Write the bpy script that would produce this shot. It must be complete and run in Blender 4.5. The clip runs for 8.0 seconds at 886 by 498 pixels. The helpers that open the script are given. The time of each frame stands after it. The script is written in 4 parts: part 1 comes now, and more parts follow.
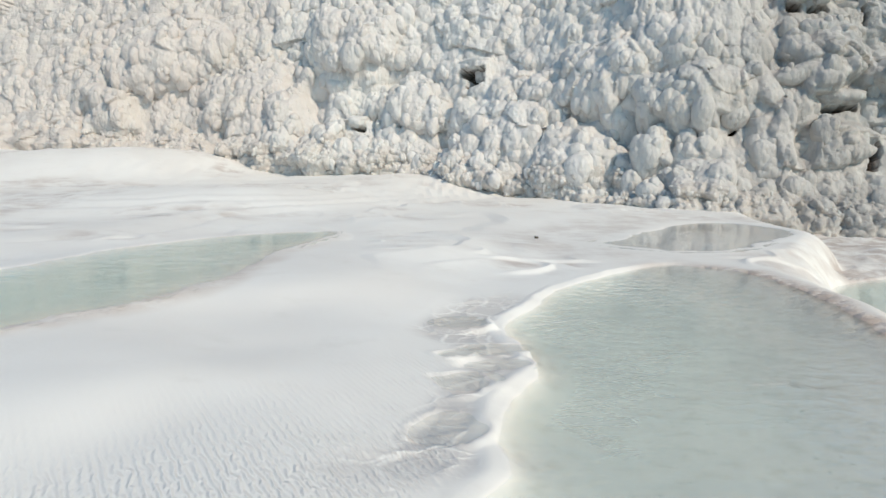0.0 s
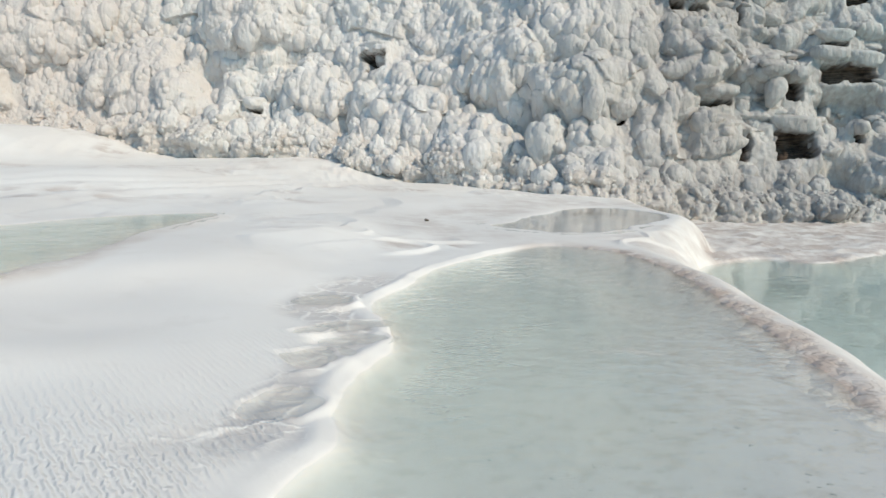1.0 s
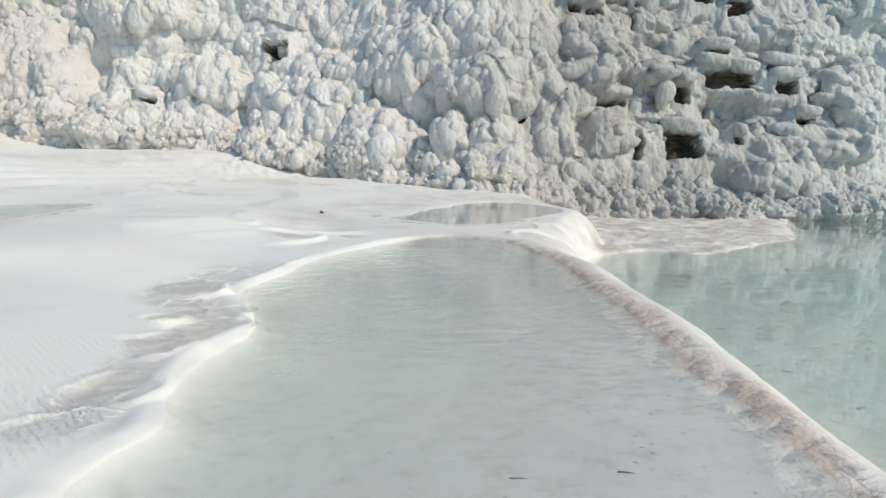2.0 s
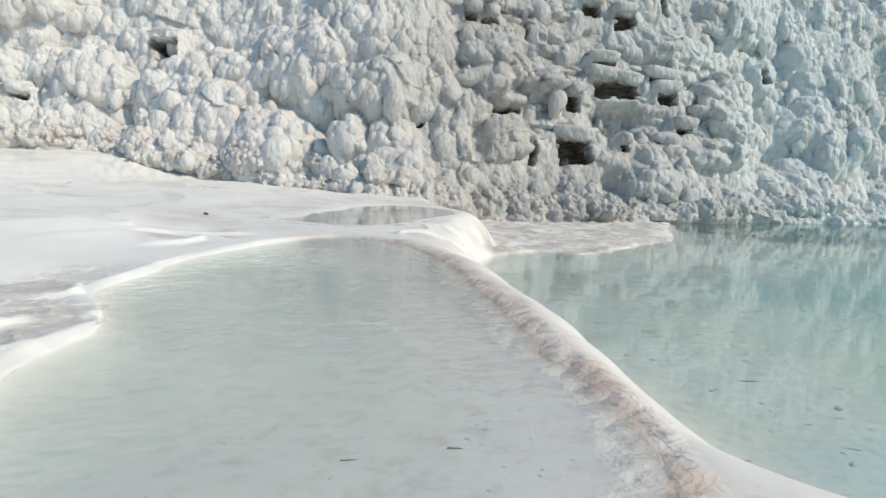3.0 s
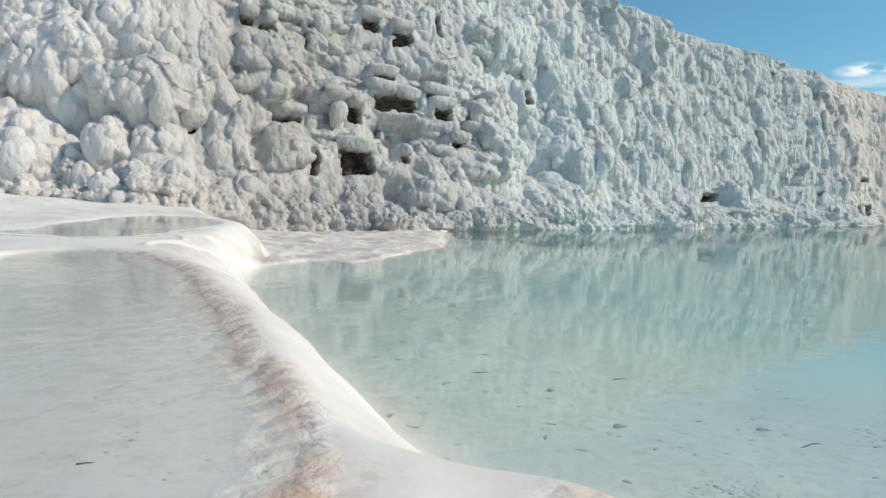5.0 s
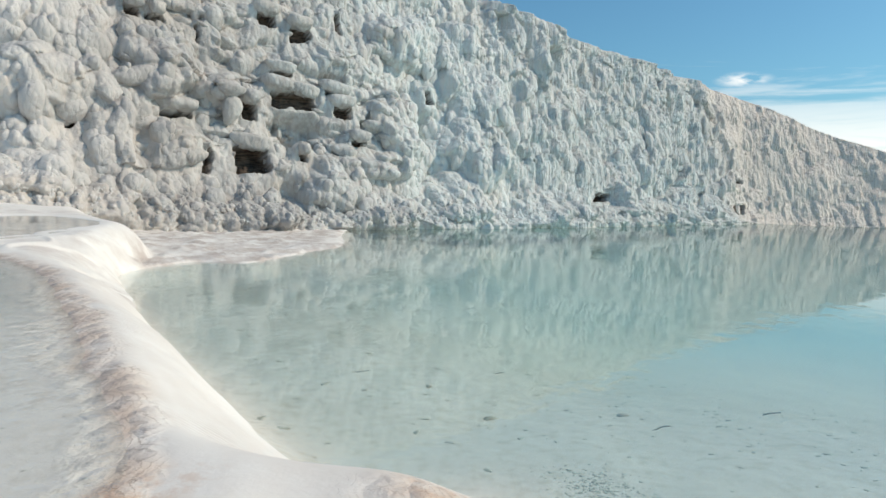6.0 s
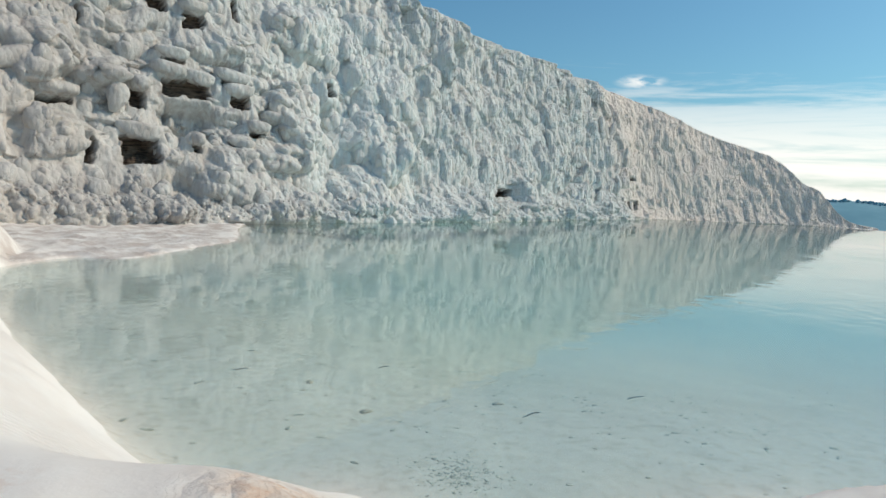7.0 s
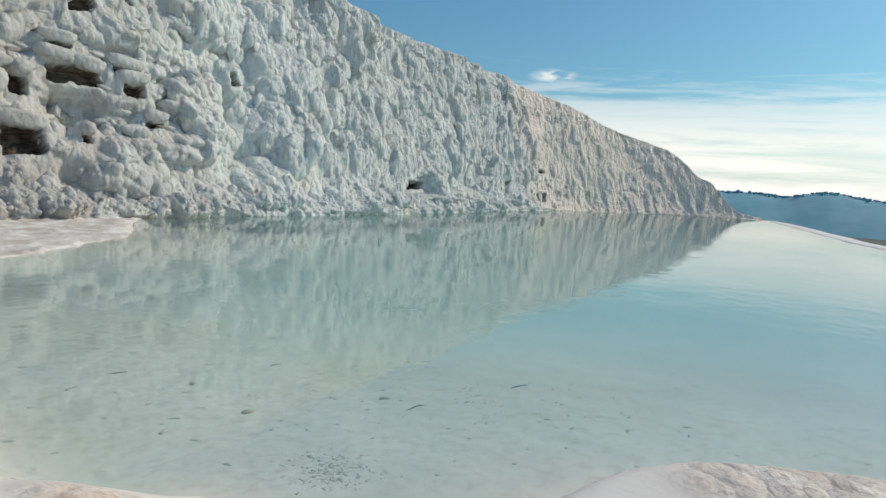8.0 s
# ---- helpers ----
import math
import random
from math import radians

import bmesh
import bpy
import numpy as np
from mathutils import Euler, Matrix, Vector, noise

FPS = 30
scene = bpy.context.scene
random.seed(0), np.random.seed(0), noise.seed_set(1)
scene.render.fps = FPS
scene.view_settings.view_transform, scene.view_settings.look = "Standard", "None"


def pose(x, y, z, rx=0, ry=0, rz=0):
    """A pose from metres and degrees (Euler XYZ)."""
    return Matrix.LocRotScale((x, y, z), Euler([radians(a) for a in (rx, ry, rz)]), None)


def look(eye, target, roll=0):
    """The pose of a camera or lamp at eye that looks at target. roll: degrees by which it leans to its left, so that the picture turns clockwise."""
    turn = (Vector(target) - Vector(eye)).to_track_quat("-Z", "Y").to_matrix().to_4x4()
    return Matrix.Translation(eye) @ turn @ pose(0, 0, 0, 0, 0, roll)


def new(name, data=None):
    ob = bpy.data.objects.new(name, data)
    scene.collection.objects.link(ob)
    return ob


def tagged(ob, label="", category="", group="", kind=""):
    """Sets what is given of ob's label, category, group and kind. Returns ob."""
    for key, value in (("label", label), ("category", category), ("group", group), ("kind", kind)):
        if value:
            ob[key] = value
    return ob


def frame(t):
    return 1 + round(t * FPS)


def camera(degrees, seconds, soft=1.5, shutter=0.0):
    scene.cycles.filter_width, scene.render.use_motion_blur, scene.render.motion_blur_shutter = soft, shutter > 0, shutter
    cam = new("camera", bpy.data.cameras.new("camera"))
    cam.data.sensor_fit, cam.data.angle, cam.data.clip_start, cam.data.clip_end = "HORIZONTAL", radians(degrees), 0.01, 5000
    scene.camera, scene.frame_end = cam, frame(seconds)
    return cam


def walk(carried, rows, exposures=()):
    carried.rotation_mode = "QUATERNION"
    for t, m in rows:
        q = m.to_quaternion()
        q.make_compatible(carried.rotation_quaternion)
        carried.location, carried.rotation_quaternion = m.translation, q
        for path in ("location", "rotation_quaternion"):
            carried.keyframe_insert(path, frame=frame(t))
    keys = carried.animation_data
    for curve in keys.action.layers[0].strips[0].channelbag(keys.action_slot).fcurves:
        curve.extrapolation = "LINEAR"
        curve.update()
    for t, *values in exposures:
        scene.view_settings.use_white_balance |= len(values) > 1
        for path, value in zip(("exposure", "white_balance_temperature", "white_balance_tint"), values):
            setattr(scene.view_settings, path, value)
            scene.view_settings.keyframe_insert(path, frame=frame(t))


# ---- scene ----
# ---- the camera and its way ----
cam = camera(69.20, 8.0, soft=1.5)
PATH = [
    (0, 2.599, 0.887, 2.076, 83.20, 0.67, -3.61),
    (0.5, 2.804, 0.903, 2.010, 82.52, 0.23, -7.55),
    (1, 3.000, 0.910, 1.957, 82.12, -0.21, -11.52),
    (1.5, 3.183, 0.892, 1.895, 81.96, -0.65, -15.28),
    (3, 3.638, 0.726, 1.727, 82.94, -1.60, -27.22),
    (3.5, 3.774, 0.620, 1.712, 83.37, -1.84, -31.64),
    (4, 3.910, 0.535, 1.702, 83.78, -2.00, -36.26),
    (4.5, 4.028, 0.422, 1.701, 84.17, -2.01, -40.62),
    (6, 4.248, -0.038, 1.749, 84.67, -2.40, -52.97),
    (6.5, 4.313, -0.211, 1.764, 84.62, -2.68, -57.00),
    (7, 4.360, -0.375, 1.790, 84.50, -3.06, -60.91),
    (7.5, 4.384, -0.565, 1.836, 84.29, -3.21, -64.60),
    (8, 4.400, -0.760, 1.900, 84.09, -3.24, -68.26),
]
walk(cam, [(t, pose(x, y, z, a, b, c)) for t, x, y, z, a, b, c in PATH],
     [(0.0, -0.87, 7120, 11.0), (1.5, -0.87, 7100, 11.0), (3.0, -0.80, 7080, 11.0), (4.5, -0.76, 7080, 11.0),
      (6.0, -0.79, 7210, 11.5), (7.0, -0.91, 7300, 12.0), (8.0, -0.97, 7300, 12.0)])

# ---- sky and sun ----
SUN_AZ, SUN_EL = -52.0, 39.0
sun_dir = Vector((math.cos(radians(SUN_AZ)) * math.cos(radians(SUN_EL)),
                  math.sin(radians(SUN_AZ)) * math.cos(radians(SUN_EL)), math.sin(radians(SUN_EL))))
sun = new("sun", bpy.data.lights.new("sun", "SUN"))
sun.data.energy, sun.data.angle, sun.data.color = 4.95, radians(0.6), (1.0, 0.855, 0.72)
sun.matrix_world = look(sun_dir * 50, (0, 0, 0))


def node(tree, kind, **values):
    n = tree.nodes.new(kind)
    for key, value in values.items():
        if key in n.inputs:
            n.inputs[key].default_value = value
    return n


def math_node(tree, op, a, b=None, c=None, clamp=False):
    n = tree.nodes.new("ShaderNodeMath")
    n.operation, n.use_clamp = op, clamp
    for i, v in enumerate((a, b, c)):
        if v is None:
            continue
        if isinstance(v, (int, float)):
            n.inputs[i].default_value = v
        else:
            tree.links.new(v, n.inputs[i])
    return n.outputs[0]


def remap(tree, v, lo, hi, a=0.0, b=1.0):
    n = tree.nodes.new("ShaderNodeMapRange")
    n.interpolation_type = "SMOOTHSTEP"
    tree.links.new(v, n.inputs[0])
    for i, x in enumerate((lo, hi, a, b)):
        n.inputs[i + 1].default_value = x
    return n.outputs[0]


def mix_rgb(tree, fac, a, b, blend="MIX"):
    n = tree.nodes.new("ShaderNodeMix")
    n.data_type, n.blend_type = "RGBA", blend
    for sock, v in ((n.inputs[0], fac), (n.inputs[6], a), (n.inputs[7], b)):
        if isinstance(v, (int, float)):
            sock.default_value = v
        elif isinstance(v, tuple):
            sock.default_value = (*v, 1.0) if len(v) == 3 else v
        else:
            tree.links.new(v, sock)
    return n.outputs[2]


def noise_tex(tree, vector, scale, detail=4.0, rough=0.55, warp=0.0):
    n = node(tree, "ShaderNodeTexNoise", Scale=scale, Detail=detail, Roughness=rough, Distortion=warp)
    tree.links.new(vector, n.inputs["Vector"])
    return n.outputs["Fac"]


def stretched(tree, vector, scale):
    n = tree.nodes.new("ShaderNodeMapping")
    n.inputs["Scale"].default_value = scale
    tree.links.new(vector, n.inputs["Vector"])
    return n.outputs[0]


world = bpy.data.worlds.new("sky")
scene.world = world
world.use_nodes = True
wt = world.node_tree
sky = wt.nodes.new("ShaderNodeTexSky")
sky.sky_type, sky.sun_disc = "NISHITA", False
sky.sun_elevation, sky.sun_rotation = radians(SUN_EL), radians(90 - SUN_AZ)
sky.air_density, sky.dust_density, sky.ozone_density = 1.0, 1.4, 1.6
wdir = wt.nodes.new("ShaderNodeTexCoord").outputs["Generated"]
sep = wt.nodes.new("ShaderNodeSeparateXYZ")
wt.links.new(wdir, sep.inputs[0])
# a low bank of thin cloud over the horizon, streaked level, and one small wisp above it
streak = noise_tex(wt, stretched(wt, wdir, (1.6, 1.6, 20.0)), 1.9, 7.0, 0.62, 0.5)
edge = math_node(wt, "ADD", sep.outputs["Z"], math_node(wt, "MULTIPLY", math_node(wt, "SUBTRACT", streak, 0.5), 0.30))
bank = math_node(wt, "MULTIPLY", remap(wt, edge, 0.175, 0.070), remap(wt, streak, 0.30, 0.62, 0.42, 0.98))
wisp_dot = wt.nodes.new("ShaderNodeVectorMath")
wisp_dot.operation = "DISTANCE"
wt.links.new(stretched(wt, wdir, (1.0, 1.0, 3.4)), wisp_dot.inputs[0])
wisp_dot.inputs[1].default_value = (0.962, 0.217, 3.4 * 0.166)
wisp = math_node(wt, "MULTIPLY", remap(wt, wisp_dot.outputs["Value"], 0.045, 0.004),
                 remap(wt, noise_tex(wt, stretched(wt, wdir, (14.0, 14.0, 40.0)), 2.0, 6.0), 0.4, 0.62, 0.0, 0.8))
cloud = math_node(wt, "MAXIMUM", bank, wisp)
tint = mix_rgb(wt, 1.0, sky.outputs[0], (0.84, 1.64, 1.95), "MULTIPLY")
cloudy = mix_rgb(wt, cloud, tint, (16.8, 17.6, 18.2))
bg = wt.nodes["Background"]
wt.links.new(cloudy, bg.inputs["Color"])
bg.inputs["Strength"].default_value = 0.118


# ---- materials ----
def material(name):
    m = bpy.data.materials.new(name)
    m.use_nodes = True
    return m, m.node_tree, m.node_tree.nodes["Principled BSDF"]


def attribute(tree, name):
    n = tree.nodes.new("ShaderNodeAttribute")
    n.attribute_name = name
    return n.outputs["Fac"]


def bump(tree, height, strength, distance, below=None):
    n = node(tree, "ShaderNodeBump", Strength=strength, Distance=distance)
    tree.links.new(height, n.inputs["Height"])
    if below is not None:
        tree.links.new(below, n.inputs["Normal"])
    return n.outputs[0]


def place(tree):
    return tree.nodes.new("ShaderNodeNewGeometry").outputs["Position"]


def wall_stone():
    m, t, p = material("travertine_wall")
    at = place(t)
    big = noise_tex(t, at, 0.22, 4.0)
    mid = noise_tex(t, stretched(t, at, (1.0, 1.0, 0.45)), 1.4, 5.0, 0.6)
    fine = noise_tex(t, at, 9.0, 6.0, 0.65)
    runs = noise_tex(t, stretched(t, at, (3.2, 3.2, 0.35)), 1.5, 5.0, 0.6)
    c = mix_rgb(t, remap(t, mid, 0.35, 0.68), (0.665, 0.64, 0.61), (0.75, 0.735, 0.715))
    c = mix_rgb(t, remap(t, big, 0.42, 0.7, 0.0, 0.45), c, (0.75, 0.76, 0.73))
    c = mix_rgb(t, remap(t, runs, 0.56, 0.78, 0.0, 0.34), c, (0.62, 0.56, 0.47))
    # earthy foot rubble, plus creases and shaded ledges darkened in the colour
    c = mix_rgb(t, math_node(t, "MULTIPLY", attribute(t, "earth_shade"), remap(t, fine, 0.3, 0.7, 0.3, 1.0)), c, (0.47, 0.42, 0.37))
    xyz = t.nodes.new("ShaderNodeSeparateXYZ")
    t.links.new(at, xyz.inputs[0])
    along = math_node(t, "ADD", xyz.outputs["X"], math_node(t, "MULTIPLY", math_node(t, "SUBTRACT", big, 0.5), 9.0))
    # soil stain, deepened to stand for shade on this stretch's turned-away sides
    soil_shade = math_node(t, "MULTIPLY", remap(t, along, 9.0, 17.0), remap(t, along, 23.0, 33.0, 1.0, 0.0))
    soil_shade = math_node(t, "MULTIPLY", soil_shade, remap(t, along, 56.0, 64.0, 1.0, 0.0))
    soil_shade = math_node(t, "MULTIPLY", soil_shade, remap(t, mid, 0.28, 0.62, 0.35, 1.0))
    c = mix_rgb(t, math_node(t, "MULTIPLY", soil_shade, 0.92), c, (0.335, 0.315, 0.30))
    # duller grey-pink towards the wall's left end
    mix_w = math_node(t, "MULTIPLY", remap(t, along, 3.0, -7.0), remap(t, mid, 0.3, 0.6, 0.25, 0.7))
    c = mix_rgb(t, mix_w, c, (0.60, 0.54, 0.50))
    # wet mineral tint, with the blue of skylit shade mixed into it
    cool_tint = math_node(t, "MULTIPLY", remap(t, along, 12.0, 32.0), remap(t, along, 54.0, 64.0, 1.0, 0.0))
    cool_tint = math_node(t, "MULTIPLY", cool_tint, remap(t, runs, 0.38, 0.62, 0.25, 0.8))
    c = mix_rgb(t, cool_tint, c, (0.665, 0.735, 0.74))
    patch = math_node(t, "MULTIPLY", remap(t, noise_tex(t, at, 0.5, 5.0, 0.65), 0.52, 0.66), remap(t, fine, 0.3, 0.6, 0.2, 0.55))
    c = mix_rgb(t, patch, c, (0.61, 0.565, 0.51))
    line = math_node(t, "MULTIPLY", remap(t, xyz.outputs["Z"], 0.02, 0.09, 0.9, 0.0), remap(t, along, 26.0, 36.0))
    c = mix_rgb(t, line, c, (0.86, 0.83, 0.78))
    rosy = math_node(t, "MULTIPLY", remap(t, along, 56.0, 64.0), 0.8)
    c = mix_rgb(t, rosy, c, (0.80, 0.72, 0.65))
    # teal of algae, with the cool shade of the right stretch painted in
    c = mix_rgb(t, math_node(t, "MULTIPLY", attribute(t, "teal_tint"), remap(t, runs, 0.35, 0.65, 0.35, 1.0)), c, (0.50, 0.64, 0.65))
    # layered brown rock in the hollows, their inner shade darkened into its colour
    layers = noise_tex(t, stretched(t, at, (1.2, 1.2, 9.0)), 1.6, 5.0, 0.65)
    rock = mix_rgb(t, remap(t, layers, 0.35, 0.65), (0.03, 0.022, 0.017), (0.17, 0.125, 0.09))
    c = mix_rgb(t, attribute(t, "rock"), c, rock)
    t.links.new(c, p.inputs["Base Color"])
    p.inputs["Roughness"].default_value = 0.82
    grain = math_node(t, "ADD", fine, math_node(t, "MULTIPLY", noise_tex(t, at, 34.0, 4.0), 0.35))
    n1 = bump(t, grain, 0.8, 0.05)
    cells = node(t, "ShaderNodeTexVoronoi", Scale=6.5)
    t.links.new(stretched(t, at, (1.0, 1.0, 0.55)), cells.inputs["Vector"])
    n2 = bump(t, math_node(t, "SUBTRACT", 1.0, cells.outputs["Distance"]), 0.5, 0.085, n1)
    drip = math_node(t, "MULTIPLY", noise_tex(t, stretched(t, at, (2.4, 2.4, 0.30)), 1.6, 5.0, 0.6), remap(t, along, 24.0, 40.0))
    n2 = bump(t, drip, 0.8, 0.5, n2)
    t.links.new(n2, p.inputs["Normal"])
    return m


def ground_stone():
    m, t, p = material("travertine_ground")
    at = place(t)
    big = noise_tex(t, at, 0.35, 4.0)
    mid = noise_tex(t, at, 2.2, 5.0, 0.6)
    fine = noise_tex(t, at, 26.0, 5.0, 0.65)
    c = mix_rgb(t, remap(t, big, 0.36, 0.66), (0.83, 0.80, 0.755), (0.87, 0.85, 0.81))
    c = mix_rgb(t, remap(t, mid, 0.55, 0.75, 0.0, 0.25), c, (0.70, 0.67, 0.62))
    # small rimstone scales stained brown on the lip of the upper pool
    petals = node(t, "ShaderNodeTexVoronoi", Scale=7.0)
    t.links.new(at, petals.inputs["Vector"])
    run = math_node(t, "ADD", math_node(t, "MULTIPLY", attribute(t, "scale_run"), 15.0), math_node(t, "MULTIPLY", petals.outputs["Distance"], 2.6))
    run = math_node(t, "ADD", run, math_node(t, "MULTIPLY", noise_tex(t, at, 11.0, 4.0, 0.6), 2.2))
    tread = math_node(t, "FRACT", run)
    lines = math_node(t, "MULTIPLY", remap(t, tread, 0.70, 0.96), remap(t, noise_tex(t, at, 4.0, 4.0), 0.35, 0.55, 0.25, 1.0))
    stain = attribute(t, "stain")
    stain_n = math_node(t, "MULTIPLY", stain, remap(t, noise_tex(t, at, 3.4, 6.0, 0.65), 0.25, 0.6, 0.25, 1.0))
    c = mix_rgb(t, math_node(t, "MULTIPLY", stain_n, 0.85), c, (0.52, 0.40, 0.325))
    c = mix_rgb(t, math_node(t, "MULTIPLY", math_node(t, "MULTIPLY", remap(t, stain, 0.28, 0.7), lines), 0.65), c, (0.36, 0.285, 0.24))
    rust = attribute(t, "rust")
    c = mix_rgb(t, math_node(t, "MULTIPLY", rust, remap(t, noise_tex(t, at, 7.0, 6.0, 0.7), 0.42, 0.66, 0.0, 0.7)), c, (0.56, 0.33, 0.20))
    wet = attribute(t, "damp")
    c = mix_rgb(t, math_node(t, "MULTIPLY", wet, remap(t, noise_tex(t, at, 1.3, 6.0, 0.65), 0.35, 0.65)), c, (0.56, 0.49, 0.445))
    # silt and dark bits on the pool floors
    silt = attribute(t, "silt")
    c = mix_rgb(t, math_node(t, "MULTIPLY", silt, 0.8), c, mix_rgb(t, remap(t, big, 0.35, 0.65), (0.735, 0.70, 0.66), (0.77, 0.75, 0.72)))
    spots = noise_tex(t, at, 7.5, 6.0, 0.72)
    c = mix_rgb(t, math_node(t, "MULTIPLY", silt, remap(t, spots, 0.48, 0.64, 0.0, 0.5)), c, (0.56, 0.51, 0.44))
    c = mix_rgb(t, math_node(t, "MULTIPLY", silt, remap(t, noise_tex(t, at, 21.0, 3.0, 0.7), 0.665, 0.73, 0.0, 0.6)), c, (0.13, 0.12, 0.09))
    # little basins with thin raised rims, in two sizes
    bent = t.nodes.new("ShaderNodeVectorMath")
    bent.operation = "MULTIPLY_ADD"
    soft = node(t, "ShaderNodeTexNoise", Scale=4.0, Detail=3.0)
    t.links.new(at, soft.inputs["Vector"])
    t.links.new(soft.outputs["Color"], bent.inputs[0])
    bent.inputs[1].default_value = (0.16, 0.16, 0.0)
    t.links.new(at, bent.inputs[2])
    basin_rim = None
    for size, width in ((2.7, 0.06), (7.5, 0.08)):
        v = node(t, "ShaderNodeTexVoronoi", Scale=size)
        v.feature = "DISTANCE_TO_EDGE"
        t.links.new(stretched(t, bent.outputs[0], (0.75, 1.1, 0.2)), v.inputs["Vector"])
        one = remap(t, v.outputs["Distance"], width, 0.0)
        basin_rim = one if basin_rim is None else math_node(t, "MAXIMUM", basin_rim, math_node(t, "MULTIPLY", one, remap(t, noise_tex(t, at, 2.1, 3.0), 0.42, 0.6, 0.0, 0.7)))
    basins = attribute(t, "basins")
    floor_c = mix_rgb(t, noise_tex(t, at, 3.0, 5.0, 0.65), (0.55, 0.515, 0.485), (0.74, 0.71, 0.68))
    c = mix_rgb(t, math_node(t, "MULTIPLY", basins, math_node(t, "SUBTRACT", 0.9, math_node(t, "MULTIPLY", basin_rim, 0.9))), c, floor_c)
    land = attribute(t, "land")
    c = mix_rgb(t, land, c, mix_rgb(t, remap(t, noise_tex(t, at, 0.02, 5.0), 0.4, 0.6), (0.05, 0.075, 0.05), (0.12, 0.12, 0.08)))
    t.links.new(c, p.inputs["Base Color"])
    rough = remap(t, mid, 0.3, 0.7, 0.6, 0.8)
    t.links.new(rough, p.inputs["Roughness"])
    # ripple marks of running water, in warped lines
    wave = node(t, "ShaderNodeTexWave", Scale=13.0, Distortion=5.0, Detail=2.5)
    wave.inputs["Detail Scale"].default_value = 0.9
    wave.inputs["Detail Roughness"].default_value = 0.62
    wave.bands_direction = "DIAGONAL"
    t.links.new(stretched(t, at, (1.0, 0.55, 0.4)), wave.inputs["Vector"])
    rip = math_node(t, "MULTIPLY", math_node(t, "POWER", wave.outputs["Fac"], 1.3), math_node(t, "MULTIPLY", attribute(t, "ripple"), remap(t, noise_tex(t, at, 0.9, 3.0), 0.36, 0.58, 0.25, 1.0)))
    n1 = bump(t, math_node(t, "ADD", math_node(t, "MULTIPLY", fine, 0.5), math_node(t, "MULTIPLY", noise_tex(t, at, 11.0, 6.0, 0.7), math_node(t, "MULTIPLY", attribute(t, "damp"), 2.0))), 0.4, 0.014)
    n2 = bump(t, rip, 0.8, 0.011, n1)
    n3 = bump(t, math_node(t, "MULTIPLY", math_node(t, "SUBTRACT", 1.0, math_node(t, "SUBTRACT", tread, math_node(t, "MULTIPLY", noise_tex(t, at, 18.0, 4.0, 0.6), 0.25))), remap(t, stain, 0.25, 0.7)), 0.8, 0.016, n2)
    n3 = bump(t, math_node(t, "MULTIPLY", basins, basin_rim), 0.4, 0.012, n3)
    t.links.new(n3, p.inputs["Normal"])
    return m


def water_material(name, clear, milk, milk_top, rip_scale, rip_height):
    m = bpy.data.materials.new(name)
    m.use_nodes = True
    t = m.node_tree
    t.nodes.remove(t.nodes["Principled BSDF"])
    at = place(t)
    deep = attribute(t, "depth")
    see = t.nodes.new("ShaderNodeBsdfTransparent")
    t.links.new(mix_rgb(t, deep, (0.97, 0.985, 0.98), clear), see.inputs["Color"])
    cloudy_w = node(t, "ShaderNodeBsdfDiffuse")
    cloudy_w.inputs["Color"].default_value = (*milk, 1.0)
    body = t.nodes.new("ShaderNodeMixShader")
    t.links.new(math_node(t, "MULTIPLY", deep, milk_top), body.inputs[0])
    t.links.new(see.outputs[0], body.inputs[1])
    t.links.new(cloudy_w.outputs[0], body.inputs[2])
    gloss = node(t, "ShaderNodeBsdfGlossy", Roughness=0.015)
    patches = remap(t, noise_tex(t, at, 0.35, 3.0), 0.42, 0.64, 0.15, 1.0)
    small = noise_tex(t, stretched(t, at, (1.0, 1.5, 1.0)), rip_scale, 3.0, 0.5, 0.6)
    wide = noise_tex(t, at, rip_scale * 0.22, 2.0)
    h = math_node(t, "ADD", math_node(t, "MULTIPLY", small, patches), math_node(t, "MULTIPLY", wide, 0.4))
    nrm = bump(t, h, 1.0, rip_height)
    t.links.new(nrm, gloss.inputs["Normal"])
    facing = t.nodes.new("ShaderNodeLayerWeight")
    t.links.new(nrm, facing.inputs["Normal"])
    facing.inputs["Blend"].default_value = 0.5
    fres = math_node(t, "MULTIPLY_ADD", math_node(t, "POWER", facing.outputs["Facing"], 5.0), 0.98, 0.02)
    top = t.nodes.new("ShaderNodeMixShader")
    t.links.new(fres, top.inputs[0])
    t.links.new(body.outputs[0], top.inputs[1])
    t.links.new(gloss.outputs[0], top.inputs[2])
    t.links.new(top.outputs[0], t.nodes["Material Output"].inputs["Surface"])
    return m


def plain(name, a, b, scale, rough=0.8, relief=0.01):
    m, t, p = material(name)
    at = place(t)
    f = noise_tex(t, at, scale, 5.0, 0.6)
    t.links.new(mix_rgb(t, remap(t, f, 0.35, 0.65), a, b), p.inputs["Base Color"])
    t.links.new(bump(t, noise_tex(t, at, scale * 4, 4.0), 0.5, relief), p.inputs["Normal"])
    p.inputs["Roughness"].default_value = rough
    return m


WALL = wall_stone()
GROUND = ground_stone()
LOWER_WATER = water_material("lower_pool_water", (0.42, 0.735, 0.755), (0.365, 0.57, 0.57), 0.5, 2.6, 0.0065)
UPPER_WATER = water_material("upper_pool_water", (0.76, 0.885, 0.88), (0.58, 0.67, 0.65), 0.38, 5.0, 0.034)
THIN_WATER = water_material("thin_water", (0.84, 0.88, 0.89), (0.62, 0.64, 0.64), 0.25, 6.0, 0.008)
